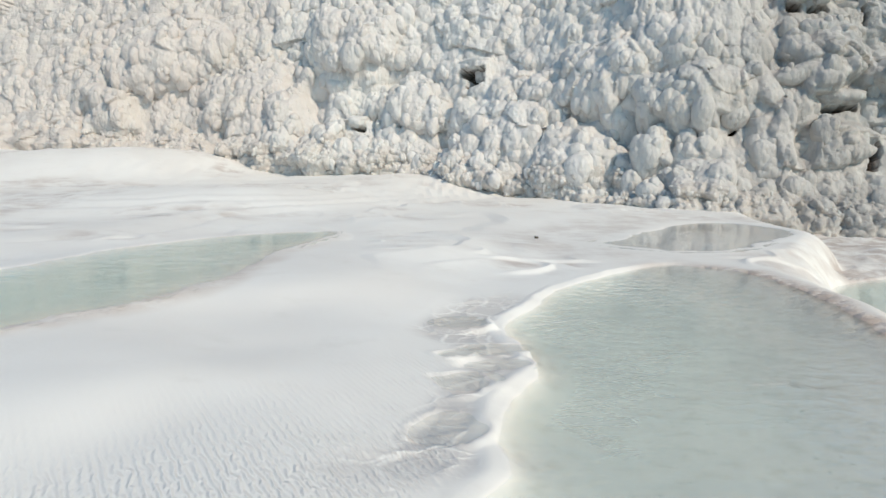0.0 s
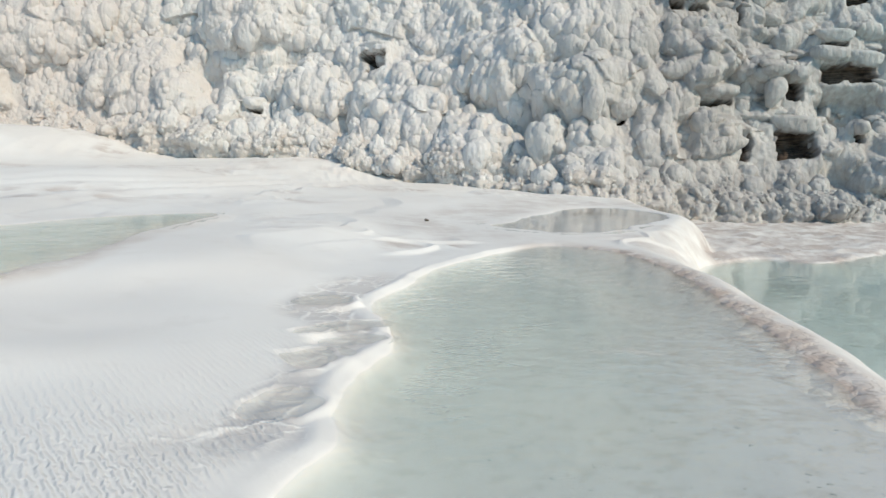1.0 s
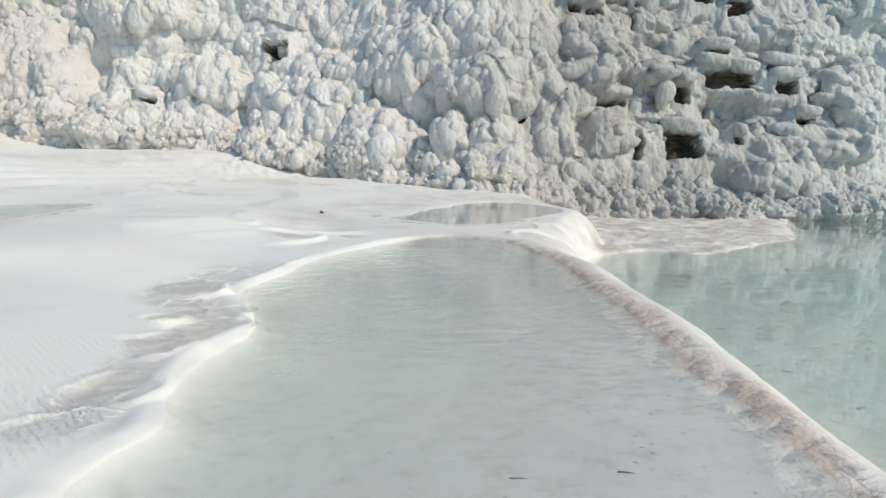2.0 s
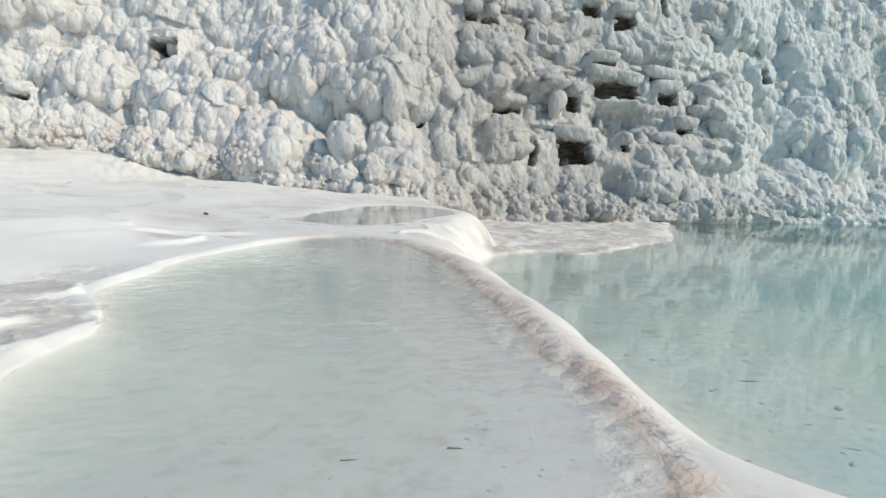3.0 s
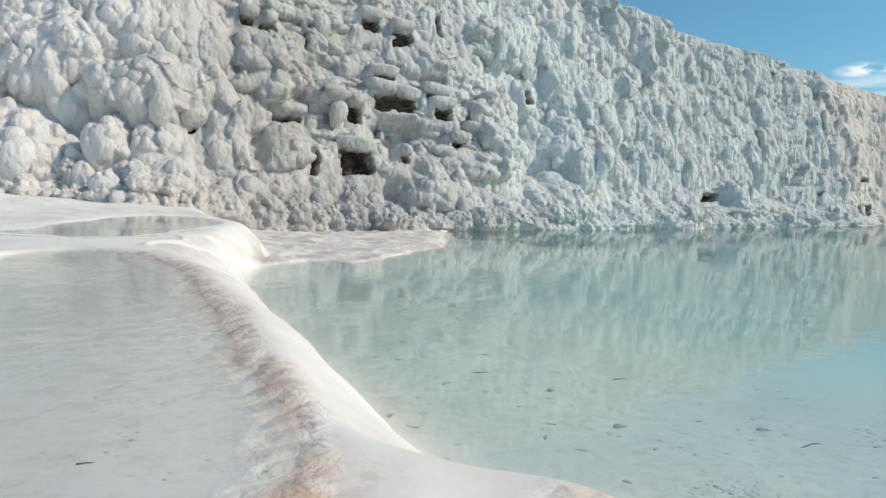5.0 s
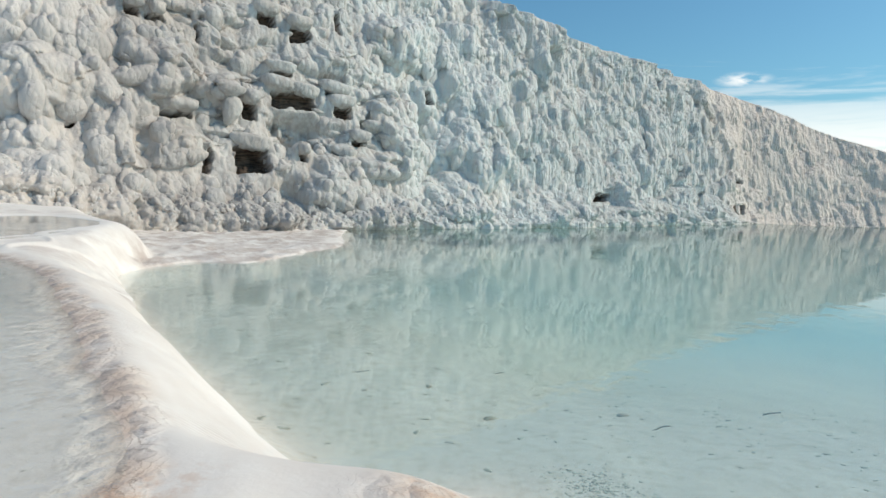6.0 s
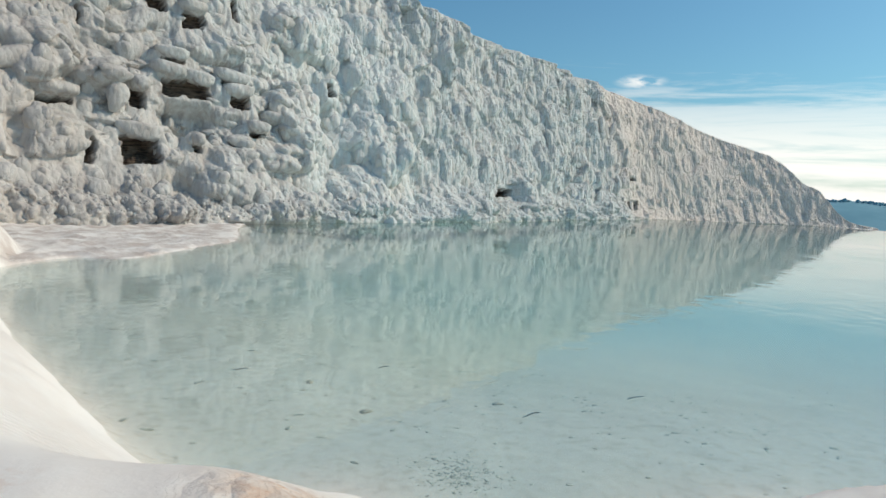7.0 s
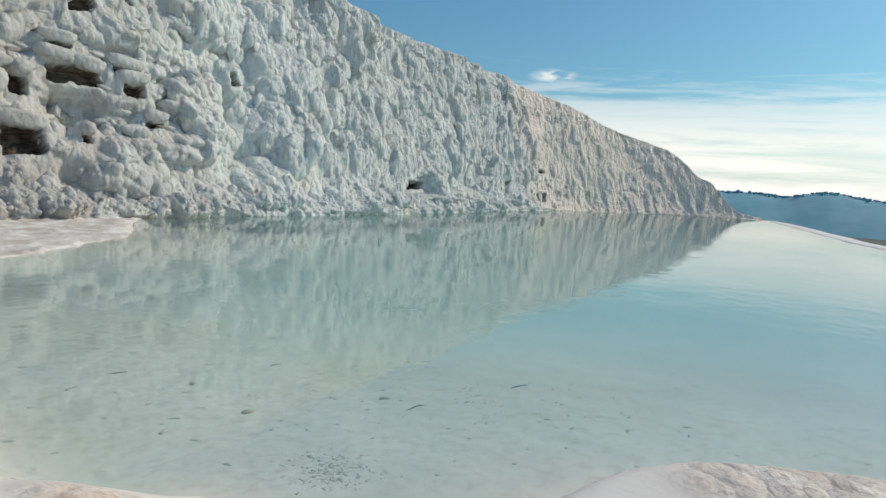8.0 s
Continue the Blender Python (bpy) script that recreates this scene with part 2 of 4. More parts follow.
SIDE_WATER = water_material("side_pool_water", (0.60, 0.81, 0.80), (0.50, 0.66, 0.65), 0.4, 5.0, 0.03)
# distance haze is put into the blue base colours of ridge and trees
HILL = plain("far_forest_haze", (0.12, 0.33, 0.42), (0.16, 0.38, 0.47), 0.012, 0.95, 0.5)
TREES = plain("far_trees_haze", (0.17, 0.39, 0.48), (0.21, 0.43, 0.52), 0.05, 0.95, 0.5)
TWIG = plain("wet_twig", (0.05, 0.04, 0.03), (0.12, 0.09, 0.06), 30.0, 0.7, 0.002)
LEAF = plain("dead_leaf", (0.42, 0.36, 0.28), (0.56, 0.50, 0.41), 25.0, 0.7, 0.002)
BITS = plain("dark_sediment", (0.36, 0.37, 0.33), (0.58, 0.58, 0.53), 12.0, 0.8, 0.003)


# ---- plan of the terraces, in metres ----
def rounded(points, closed=True, steps=5):
    p = np.array(points, float)
    n = len(p)
    out = []
    for i in range(n if closed else n - 1):
        a, b, c, d = (p[(i + k - 1) % n] if closed else p[min(max(i + k - 1, 0), n - 1)] for k in range(4))
        for j in range(steps):
            u = j / steps
            out.append(0.5 * (2 * b + (c - a) * u + (2 * a - 5 * b + 4 * c - d) * u * u + (3 * b - a - 3 * c + d) * u ** 3))
    if not closed:
        out.append(p[-1])
    return np.array(out)


UPPER = rounded([(2.83, 3.3), (3.1, 3.74), (3.1, 4.2), (3.2, 4.6), (3.52, 5.15), (3.57, 5.5), (3.54, 5.95), (3.51, 6.55),
                 (3.85, 7.2), (4.15, 7.85), (4.6, 8.6), (5.25, 9.25), (6.2, 10.05), (6.75, 10.1), (7.3, 9.1), (7.12, 7.4),
                 (6.9, 6.7), (6.5, 5.3), (6.2, 4.5), (5.88, 3.6), (5.7, 2.9), (5.48, 2.4), (5.25, 2.12), (4.6, 1.75),
                 (3.6, 1.7), (2.7, 2.3)])
BACK = rounded([(6.1, 12.5), (6.9, 13.4), (9.2, 16.0), (10.7, 16.2), (10.8, 13.9), (9.6, 12.4), (8.0, 10.95), (6.9, 11.1)])
LEFTP = rounded([(-2.2, 8.8), (-1.85, 10.1), (-1.2, 11.4), (-0.1, 12.7), (1.4, 12.75), (0.8, 9.7), (0.7, 7.8), (0.3, 6.6),
                 (-0.15, 6.05), (-0.35, 5.6), (-2.0, 4.6), (-3.4, 6.2)])
LOWER_NEAR = [(10.5, 11.75), (9.8, 11.2), (9.35, 10.2), (8.95, 9.1), (8.42, 7.9), (8.05, 6.9), (7.7, 5.9), (7.42, 4.95), (7.2, 4.25),
              (7.0, 3.62), (6.85, 3.08), (6.75, 2.68), (6.79, 2.42), (6.93, 2.20), (7.17, 1.90), (7.27, 1.62), (7.12, 1.12), (6.8, 0.75),
              (6.9, 0.42), (7.7, 0.22), (8.3, -0.15), (8.75, -0.68), (9.2, -1.7), (9.8, -2.9)]
LOWER_FAR = [(12.0, -5.2), (18.0, -7.8), (28.0, -8.8), (38.0, -8.7), (43.0, -8.1), (53.0, -7.75), (66.0, -7.3), (72.0, -6.6),
             (76.5, -3.5), (76.0, 3.0), (70.0, 10.0), (61.0, 16.0), (45.0, 19.0), (36.4, 20.0), (29.0, 21.5), (24.5, 22.5), (22.6, 18.6),
             (20.1, 16.2), (17.4, 13.4), (15.3, 12.5), (13.2, 11.6), (12.5, 11.55), (11.9, 12.2)]
LOWER = rounded(LOWER_NEAR + LOWER_FAR)
SHELF = rounded([(10.5, 12.0), (11.9, 12.4), (12.6, 11.7), (13.2, 11.7), (15.3, 12.6), (17.4, 13.5), (20.0, 16.4), (22.8, 19.0),
                 (24.0, 23.0), (17.0, 23.0), (14.2, 21.0), (13.0, 18.5), (12.7, 16.0), (11.7, 13.6)])
HIGH = rounded([(10.95, 14.0), (9.7, 12.15), (8.2, 10.6), (7.62, 9.3), (7.32, 7.4), (7.05, 6.6), (6.68, 5.2), (6.36, 4.4),
                (6.03, 3.5), (5.83, 2.9), (5.72, 2.45), (5.9, 2.0), (6.2, 1.6), (6.12, 1.1), (5.75, 0.6), (5.85, 0.15), (6.6, -0.22),
                (7.3, -0.66), (7.65, -1.5), (7.9, -3.0), (8.2, -6.0), (9.0, -20.0), (-60.0, -40.0), (-60.0, 60.0), (13.0, 40.0),
                (12.6, 21.5), (12.0, 19.0), (11.2, 16.4)])
Z_UP, Z_BACK, Z_LEFT = 0.66, 0.75, 1.0
# line of the foot of the big wall: x, y, height of the foot, height of the crest
FOOT = rounded([(-42.0, 43.0, 4.6, 13.5), (-25.0, 38.0, 4.2, 13.0), (-10.0, 33.5, 3.4, 12.6), (-2.5, 30.6, 2.7, 12.4),
                (2.83, 28.4, 2.1, 12.2), (6.0, 26.0, 1.6, 12.2), (9.4, 23.3, 1.1, 12.2), (11.8, 21.6, 0.75, 12.2),
                (14.4, 20.6, 0.25, 12.2), (17.5, 20.4, 0.1, 12.2), (20.5, 19.6, 0.03, 12.1), (23.4, 18.7, 0.0, 12.5),
                (29.0, 17.3, 0.0, 13.0), (36.4, 15.8, 0.0, 12.6), (45.0, 14.6, 0.0, 12.0), (60.0, 11.7, 0.0, 11.5),
                (67.0, 6.0, 0.0, 8.9), (71.0, 2.2, 0.0, 7.3), (72.5, 0.4, 0.0, 6.4), (73.4, -1.2, 0.0, 4.3), (74.0, -2.6, 0.0, 3.4),
                (74.8, -4.6, 0.0, 0.9), (76.0, -7.0, 0.0, 0.2)], closed=False, steps=8)
FOOT_S = np.concatenate([[0.0], np.cumsum(np.hypot(*np.diff(FOOT[:, :2], axis=0).T))])


def edge_distance(x, y, poly):
    """Distance to a closed outline, below nought inside it."""
    best = np.full(x.shape, 1e18)
    inside = np.zeros(x.shape, bool)
    for (ax, ay), (bx, by) in zip(poly, np.roll(poly, -1, axis=0)):
        dx, dy = bx - ax, by - ay
        u = np.clip(((x - ax) * dx + (y - ay) * dy) / max(dx * dx + dy * dy, 1e-12), 0, 1)
        best = np.minimum(best, (x - ax - u * dx) ** 2 + (y - ay - u * dy) ** 2)
        if ay != by:
            inside ^= ((ay > y) != (by > y)) & (x < dx * (y - ay) / dy + ax)
    d = np.sqrt(best)
    return np.where(inside, -d, d)


def hashed(i, j, seed):
    h = (i.astype(np.int64) * 374761393 + j.astype(np.int64) * 668265263 + seed * 974634541) & 0xFFFFFFFF
    h = ((h ^ (h >> 13)) * 1274126177) & 0xFFFFFFFF
    h = ((h ^ (h >> 16)) * 2246822519) & 0xFFFFFFFF
    return ((h ^ (h >> 15)) & 0xFFFFFF) / float(0x1000000)


def smooth_noise(x, y, size, seed):
    """Value noise from -1 to 1 with cells of that size."""
    u, v = x / size, y / size
    i, j = np.floor(u), np.floor(v)
    fu, fv = u - i, v - j
    fu, fv = fu * fu * (3 - 2 * fu), fv * fv * (3 - 2 * fv)
    i, j = i.astype(np.int64), j.astype(np.int64)
    a, b = hashed(i, j, seed), hashed(i + 1, j, seed)
    c, d = hashed(i, j + 1, seed), hashed(i + 1, j + 1, seed)
    return 2 * ((a * (1 - fu) + b * fu) * (1 - fv) + (c * (1 - fu) + d * fu) * fv) - 1


def fractal(x, y, size, seed, octaves=4):
    out, amp = 0.0, 1.0
    for k in range(octaves):
        out = out + amp * smooth_noise(x, y, size / 2 ** k, seed + k)
        amp *= 0.5
    return out


def lumps(x, y, size, tall, seed, jitter=0.85):
    """Domes packed side by side: their height 0 to 1, with creases between, and a number of each dome's own."""
    u, v = x / size, y / (size * tall)
    i, j = np.floor(u).astype(np.int64), np.floor(v).astype(np.int64)
    best, own = np.zeros(x.shape), np.zeros(x.shape)
    for a in (-1, 0, 1):
        for b in (-1, 0, 1):
            px = i + a + 0.5 + jitter * (hashed(i + a, j + b, seed) - 0.5)
            py = j + b + 0.5 + jitter * (hashed(i + a, j + b, seed + 7) - 0.5)
            r = 0.62 + 0.36 * hashed(i + a, j + b, seed + 13)
            q = 1 - ((u - px) ** 2 + (v - py) ** 2) / (r * r)
            h = np.sqrt(np.clip(q, 0, 1)) * (0.55 + 0.45 * r)
            hit = h > best
            best, own = np.where(hit, h, best), np.where(hit, hashed(i + a, j + b, seed + 29), own)
    return best, own


def cell_edges(x, y, size, seed):
    """How far a point lies inside its cell of a cracked pattern (0 on the ridge), and the cell's own number."""
    u, v = x / size, y / size
    i, j = np.floor(u).astype(np.int64), np.floor(v).astype(np.int64)
    f1, f2, own = np.full(x.shape, 9.0), np.full(x.shape, 9.0), np.zeros(x.shape)
    for a in (-1, 0, 1):
        for b in (-1, 0, 1):
            px = i + a + 0.5 + 0.85 * (hashed(i + a, j + b, seed) - 0.5)
            py = j + b + 0.5 + 0.85 * (hashed(i + a, j + b, seed + 7) - 0.5)
            d = np.hypot(u - px, v - py)
            hit = d < f1
            f2 = np.where(hit, f1, np.minimum(f2, d))
            own = np.where(hit, hashed(i + a, j + b, seed + 29), own)
            f1 = np.where(hit, d, f1)
    return f2 - f1, own


def rim_band(x, y, d_up):
    """The strip of small rimstone basins along the upper pool's outer shore."""
    wide = 0.55 + 0.30 * smooth_noise(x, y, 0.9, 431)
    return step01(d_up, 0.12, 0.22) * (1 - step01(d_up, wide, wide + 0.3)) * step01(y, 3.4, 4.0) * (1 - step01(y, 7.2, 8.6)) * step01(4.1 - x, 0.0, 0.4)


def step01(x, lo, hi):
    u = np.clip((x - lo) / (hi - lo), 0, 1)
    return u * u * (3 - 2 * u)


def mesh_of(name, verts, faces, mat, smooth=True, **values):
    me = bpy.data.meshes.new(name)
    me.vertices.add(len(verts))
    me.vertices.foreach_set("co", np.asarray(verts, np.float32).ravel())
    faces = np.asarray(faces, np.int32)
    k = faces.shape[1]
    me.loops.add(faces.size)
    me.loops.foreach_set("vertex_index", faces.ravel())
    me.polygons.add(len(faces))
    me.polygons.foreach_set("loop_start", np.arange(0, faces.size, k, dtype=np.int32))
    me.polygons.foreach_set("use_smooth", np.full(len(faces), smooth))
    for key, value in values.items():
        me.attributes.new(key, "FLOAT", "POINT").data.foreach_set("value", np.asarray(value, np.float32).ravel())
    me.update(calc_edges=True)
    me.validate()
    me.materials.append(mat)
    return me


def grid_faces(rows, cols):
    i = (np.arange(rows - 1)[:, None] * cols + np.arange(cols - 1)[None, :]).ravel()
    return np.stack([i, i + 1, i + cols + 1, i + cols], 1)


PUDDLES = [(3.28, 5.78, 0.30, 0.17, 0.70), (3.30, 5.36, 0.26, 0.15, 0.695), (3.0, 4.98, 0.24, 0.2, 0.72), (2.82, 4.25, 0.22, 0.25, 0.70),
           (3.08, 6.6, 0.26, 0.2, 0.73), (3.0, 5.6, 0.16, 0.12, 0.73)]


# ---- the ground: one sheet from under the camera to the horizon ----
PLATEAU = np.array([(3.3, 6.2, 0.68), (3.0, 4.0, 0.68), (4.3, 8.6, 0.69), (6.3, 10.5, 0.70), (7.6, 9.0, 0.69), (6.6, 4.4, 0.69),
                    (5.7, 2.6, 0.73), (4.0, 1.2, 0.70), (5.2, 13.2, 0.74)] + [(9.9, 15.0, 0.77), (1.9, 6.0, 0.80), (1.6, 3.8, 0.78),
                    (0.5, 4.6, 0.98), (1.2, 8.2, 1.02), (2.2, 11.0, 0.95), (-1.5, 7.5, 1.02), (-3.5, 13.5, 1.15), (2.0, 15.5, 1.02),
                    (5.0, 19.0, 1.0), (9.0, 20.5, 0.92), (11.6, 20.5, 0.72), (9.4, 23.3, 1.1), (2.8, 28.4, 2.1), (-3.0, 21.0, 1.75),
                    (-10.0, 33.0, 3.4), (-12.0, 12.0, 1.8), (-8.0, 2.0, 1.25), (0.0, 0.0, 0.85), (5.5, 1.4, 0.62), (6.1, 1.55, 0.62), (5.9, 0.9, 0.52), (6.6, -1.0, 0.70), (7.3, -1.0, 0.70),
                    (7.4, -3.0, 0.60), (4.5, -2.5, 0.65), (-2.0, -6.0, 0.9), (-25.0, 36.0, 4.2)])


def plateau_height(x, y):
    top, low = np.zeros(x.shape), np.zeros(x.shape)
    for px, py, pz in PLATEAU:
        d2 = (x - px) ** 2 + (y - py) ** 2 + (0.5 if py < 11.5 else 9.0)
        w = d2 ** -1.9
        top, low = top + w * pz, low + w
    return top / low


def flat_cells(x, y):
    """Long shallow basins on the upper flats, lying across the slope."""
    return cell_edges(x * 0.42 + 0.35 * smooth_noise(x, y, 0.9, 541), y + 0.35 * smooth_noise(x, y, 0.9, 542), 0.85, 551)


def flat_zone(x, y, d_up, d_back, d_left):
    """Where the flats are broken into such basins."""
    zone = step01(y + 0.4 * (x - 4), 8.4, 9.8) * step01(d_up, 0.25, 0.8) * step01(d_back, 0.15, 0.6) * step01(d_left, 0.3, 0.9)
    return zone * step01(fractal(x, y, 2.4, 561, 2), -0.25, 0.3) * step01(11.5 - x, 0.0, 1.5)


def ground_at(x, y):
    d_up, d_back, d_left = edge_distance(x, y, UPPER), edge_distance(x, y, BACK), edge_distance(x, y, LEFTP)
    d_low, d_shelf, d_high = edge_distance(x, y, LOWER), edge_distance(x, y, SHELF), edge_distance(x, y, HIGH)
    d_up = d_up + 0.030 * fractal(x, y, 0.34, 501, 3)
    d_back = d_back + 0.22 * np.abs(fractal(x, y, 1.3, 521, 3))
    d_left = d_left + 0.10 * fractal(x, y, 0.9, 531, 3)
    d_low = d_low + 0.025 * fractal(x, y, 0.5, 511, 3) * step01(30.0 - x, 0.0, 5.0)
    h = plateau_height(x, y)
    # shallow steps across the upper flats
    phase = h * 7.5 + 0.55 * fractal(x, y, 3.0, 5, 3)
    frac = phase - np.floor(phase)
    flats = step01(y, 8.0, 11.0) * step01(d_up, 0.8, 3.0) * step01(h, 0.72, 0.9)
    h = h + flats * (0.085 * (np.clip(frac / 0.82, 0, 1) - np.clip((frac - 0.82) / 0.18, 0, 1)) - 0.03)
    lips, _ = flat_cells(x, y)
    h = h + flat_zone(x, y, d_up, d_back, d_left) * (0.06 * np.exp(-(lips / 0.13) ** 2) - 0.015)
    h = h + 0.025 * fractal(x, y, 1.6, 11, 3) * step01(d_up, 0.2, 1.5)
    h = np.maximum(h, np.where(d_up < 0.5, Z_UP + 0.004, -9))
    near = np.exp(-((d_up - 0.085) / 0.055) ** 2) * step01(5.0 - x + 0.3 * (y - 5.0), 0.0, 1.0)
    h = h + near * (0.025 + 0.022 * fractal(x, y, 0.45, 3, 2))
    h = h * (1 - np.exp(-np.clip(d_up, 0, 9) / 0.10)) + (Z_UP + 0.004) * np.exp(-np.clip(d_up, 0, 9) / 0.10) + 0.0
    for d, z in ((d_back, Z_BACK), (d_left, Z_LEFT)):
        k = np.exp(-np.clip(d, 0, 9) / 0.45)
        h = h * (1 - k) + (z + 0.012) * k
    for px, py, pa, pb, level in PUDDLES:
        q = np.hypot((x - px + 0.10 * fractal(x, y, 0.30, 401, 2)) / pa, (y - py + 0.06 * fractal(x, y, 0.26, 402, 2)) / pb)
        k = 1 - step01(q, 0.92, 1.35)
        h = h * (1 - k) + k * (level + 0.016 * np.exp(-((q - 1.08) / 0.10) ** 2) - 0.014 * (1 - step01(q, 0.75, 1.0)))
    band = rim_band(x, y, d_up)
    wx_, wy_ = x + 0.07 * smooth_noise(x, y, 0.22, 441), y + 0.07 * smooth_noise(x, y, 0.22, 442)
    inner, own_c = cell_edges(wx_ * 0.75, wy_, 0.30, 451)
    h = h + band * (0.014 * np.exp(-(inner / 0.075) ** 2) - 0.008 - 0.016 * own_c)
    # slopes from the upper terrace down to the lower pool
    low = np.minimum(d_low, d_shelf)
    r = np.clip(d_high, 0, None) / (np.clip(d_high, 0, None) + np.clip(low, 1e-4, None))
    r = np.clip(r + 0.05 * fractal(x, y, 0.7, 21, 3) * r * (1 - r) * 4, 0, 1)
    z = h * (1 - r ** (0.92 + 0.63 * step01(y, 2.8, 4.2) + 0.4 * step01(y, 9.0, 11.0))) + 0.0
    inner_s, own_sh = cell_edges(x * 0.45 + 0.3 * smooth_noise(x, y, 0.8, 461), y + 0.3 * smooth_noise(x, y, 0.8, 462), 0.75, 471)
    z = np.where(d_shelf < 0, 0.015 + 0.07 * np.exp(-(inner_s / 0.12) ** 2) + 0.02 * fractal(x, y, 1.3, 31, 4) + 0.12 * step01(y - 0.35 * x, 12.8, 15.5), z)
    # pool floors
    def floor(d, level, deep, run, drop=0.03):
        e = np.clip(-d, 0, None)
        return level - deep * (1 - np.exp(-e / run)) - drop * (1 - np.exp(-e / 0.06)) + 0.015 * fractal(x, y, 0.9, 41, 4) * step01(e, 0.1, 0.8)
    lip = step01(x - 0.18 * y, 3.7, 4.6)
    z = np.where(d_up < 0, floor(d_up, Z_UP, 0.045 + 0.125 * step01(y + 0.7 * (5.0 - x), 2.4, 6.5), 0.14 + 0.75 * lip, 0.03 - 0.02 * lip), z)
    z = np.where(d_back < 0, floor(d_back, Z_BACK, 0.07, 0.6), z)
    z = np.where(d_left < 0, floor(d_left, Z_LEFT, 0.17, 0.6), z)
    e = np.clip(-d_low, 0, None)
    z = np.where(d_low < 0, floor(d_low, 0.0, 0.36, 0.25) - 0.75 * step01(e, 1.0, 8.0), z)
    # beyond the outer lip the hillside falls away to the valley
    out = (d_low > 0) & (((x > 9.0) & (y < -2.0)) | (x > 73.0))
    z = np.where(out, 0.03 - 0.35 * np.clip(d_low - 1.2, 0, None), z)
    far = np.hypot(x - 15, y - 8)
    z = z * (1 - step01(far, 95, 190)) - 60 * step01(far, 95, 190)
    z = np.maximum(z, -60)
    return z, d_up, d_back, d_left, d_low, d_shelf, d_high, r


def spread(dense_lo, dense_hi, cell, lo, hi, grow=1.085):
    mid = list(np.arange(dense_lo, dense_hi + 1e-6, cell))
    s, a = cell, mid[-1]
    up = []
    while a < hi:
        s *= grow if abs(a) < 60 else 1.16
        a += s
        up.append(a)
    s, a = cell, mid[0]
    down = []
    while a > lo:
        s *= grow if abs(a) < 60 else 1.16
        a -= s
        down.append(a)
    return np.array(down[::-1] + mid + up)


gx, gy = spread(1.6, 9.6, 0.026, -4500, 4500, 1.022), spread(1.3, 9.5, 0.026, -4500, 4500, 1.022)
X, Y = np.meshgrid(gx, gy)
Zg, d_up, d_back, d_left, d_low, d_shelf, d_high, slope_r = ground_at(X, Y)
# the hollow between the lip and the bank in front of it is worn smooth
mix_w = np.exp(-((X - 6.2) / 0.8) ** 2 - ((Y - 2.1) / 0.8) ** 2)
for _ in range(14):
    soft = Zg.copy()
    soft[2:-2, 2:-2] = (Zg[2:-2, 2:-2] + Zg[:-4, 2:-2] + Zg[4:, 2:-2] + Zg[2:-2, :-4] + Zg[2:-2, 4:]) / 5
    Zg = Zg * (1 - mix_w) + soft * mix_w
right_rim = step01(X - 0.18 * Y, 3.9, 4.6)
stain = np.exp(-((d_up + 0.02 - 0.07 * fractal(X, Y, 0.4, 611, 3)) / 0.23) ** 2) * right_rim * step01(11.0 - Y, 0.0, 2.0)
stain = np.maximum(stain, 0.22 * step01(d_up, 0.2, 0.4) * (1 - step01(slope_r, 0.55, 0.95)) * right_rim * step01(9.5 - Y, 0.0, 2.0) * (d_low > 0))
stain = np.maximum(stain, np.clip(1.25 - np.hypot((X - 6.2) / 0.65, (Y - 1.25) / 0.5), 0, 1) * 0.9)
stain = np.maximum(stain, np.clip(1.25 - np.hypot((X - 7.35) / 0.65, (Y + 1.35) / 0.75), 0, 1) * 0.9)
stain = np.maximum(stain, step01(0.35 - np.abs(d_left - 0.05), 0.0, 0.3) * 0.45 * step01(X + 0.35 * (9 - Y), 0.0, 1.0))
rust = np.clip(1.4 - np.hypot((X - 5.15) / 0.42, (Y - 2.05) / 0.16), 0, 1)
rust = np.maximum(rust, np.clip(1.3 - np.hypot((X - 6.25) / 0.30, (Y - 1.35) / 0.2), 0, 1))
silt = np.maximum(step01(-d_up, 0.0, 0.12), step01(-d_low, 0.0, 0.10) * (1 - step01(-d_low, 4.0, 9.0)))
for px, py, pa, pb, level in PUDDLES:
    silt = np.maximum(silt, 0.3 * (1 - step01(np.hypot((X - px) / pa, (Y - py) / pb), 0.85, 1.25)))
damp = np.maximum(step01(0.6 - d_shelf, 0.0, 0.6), 0.0 * X)
damp = np.maximum(damp, 0.55 * step01(Y, 9.5, 11.5) * step01(d_back, 0.2, 0.6) * step01(2.5 - d_back, 0.0, 1.0))
flat_in, flat_own = flat_cells(X, Y)
damp = np.maximum(damp, flat_zone(X, Y, d_up, d_back, d_left) * step01(flat_in, 0.10, 0.3) * (0.3 + 0.6 * flat_own))
ripple = step01(3.4 - X, 0.0, 0.8) * step01(6.2 - Y - 0.7 * (3 - X), 0.0, 2.2) * step01(d_up, 0.15, 0.4) + 0.8 * step01(slope_r, 0.02, 0.1) * (d_low > 0)
land = step01(np.hypot(X - 15, Y - 8), 80, 120)
ground = new("ground", mesh_of("ground", np.stack([X, Y, Zg], -1).reshape(-1, 3), grid_faces(len(gy), len(gx)), GROUND,
             stain=stain, rust=rust, silt=silt, damp=damp, scale_run=np.clip(d_up, -0.6, 2.0), basins=rim_band(X, Y, d_up), ripple=np.clip(ripple, 0, 1), land=land))
tagged(ground, "smooth white travertine terraces with rippled crust and brown-stained pool lips", "ground", kind="structure")


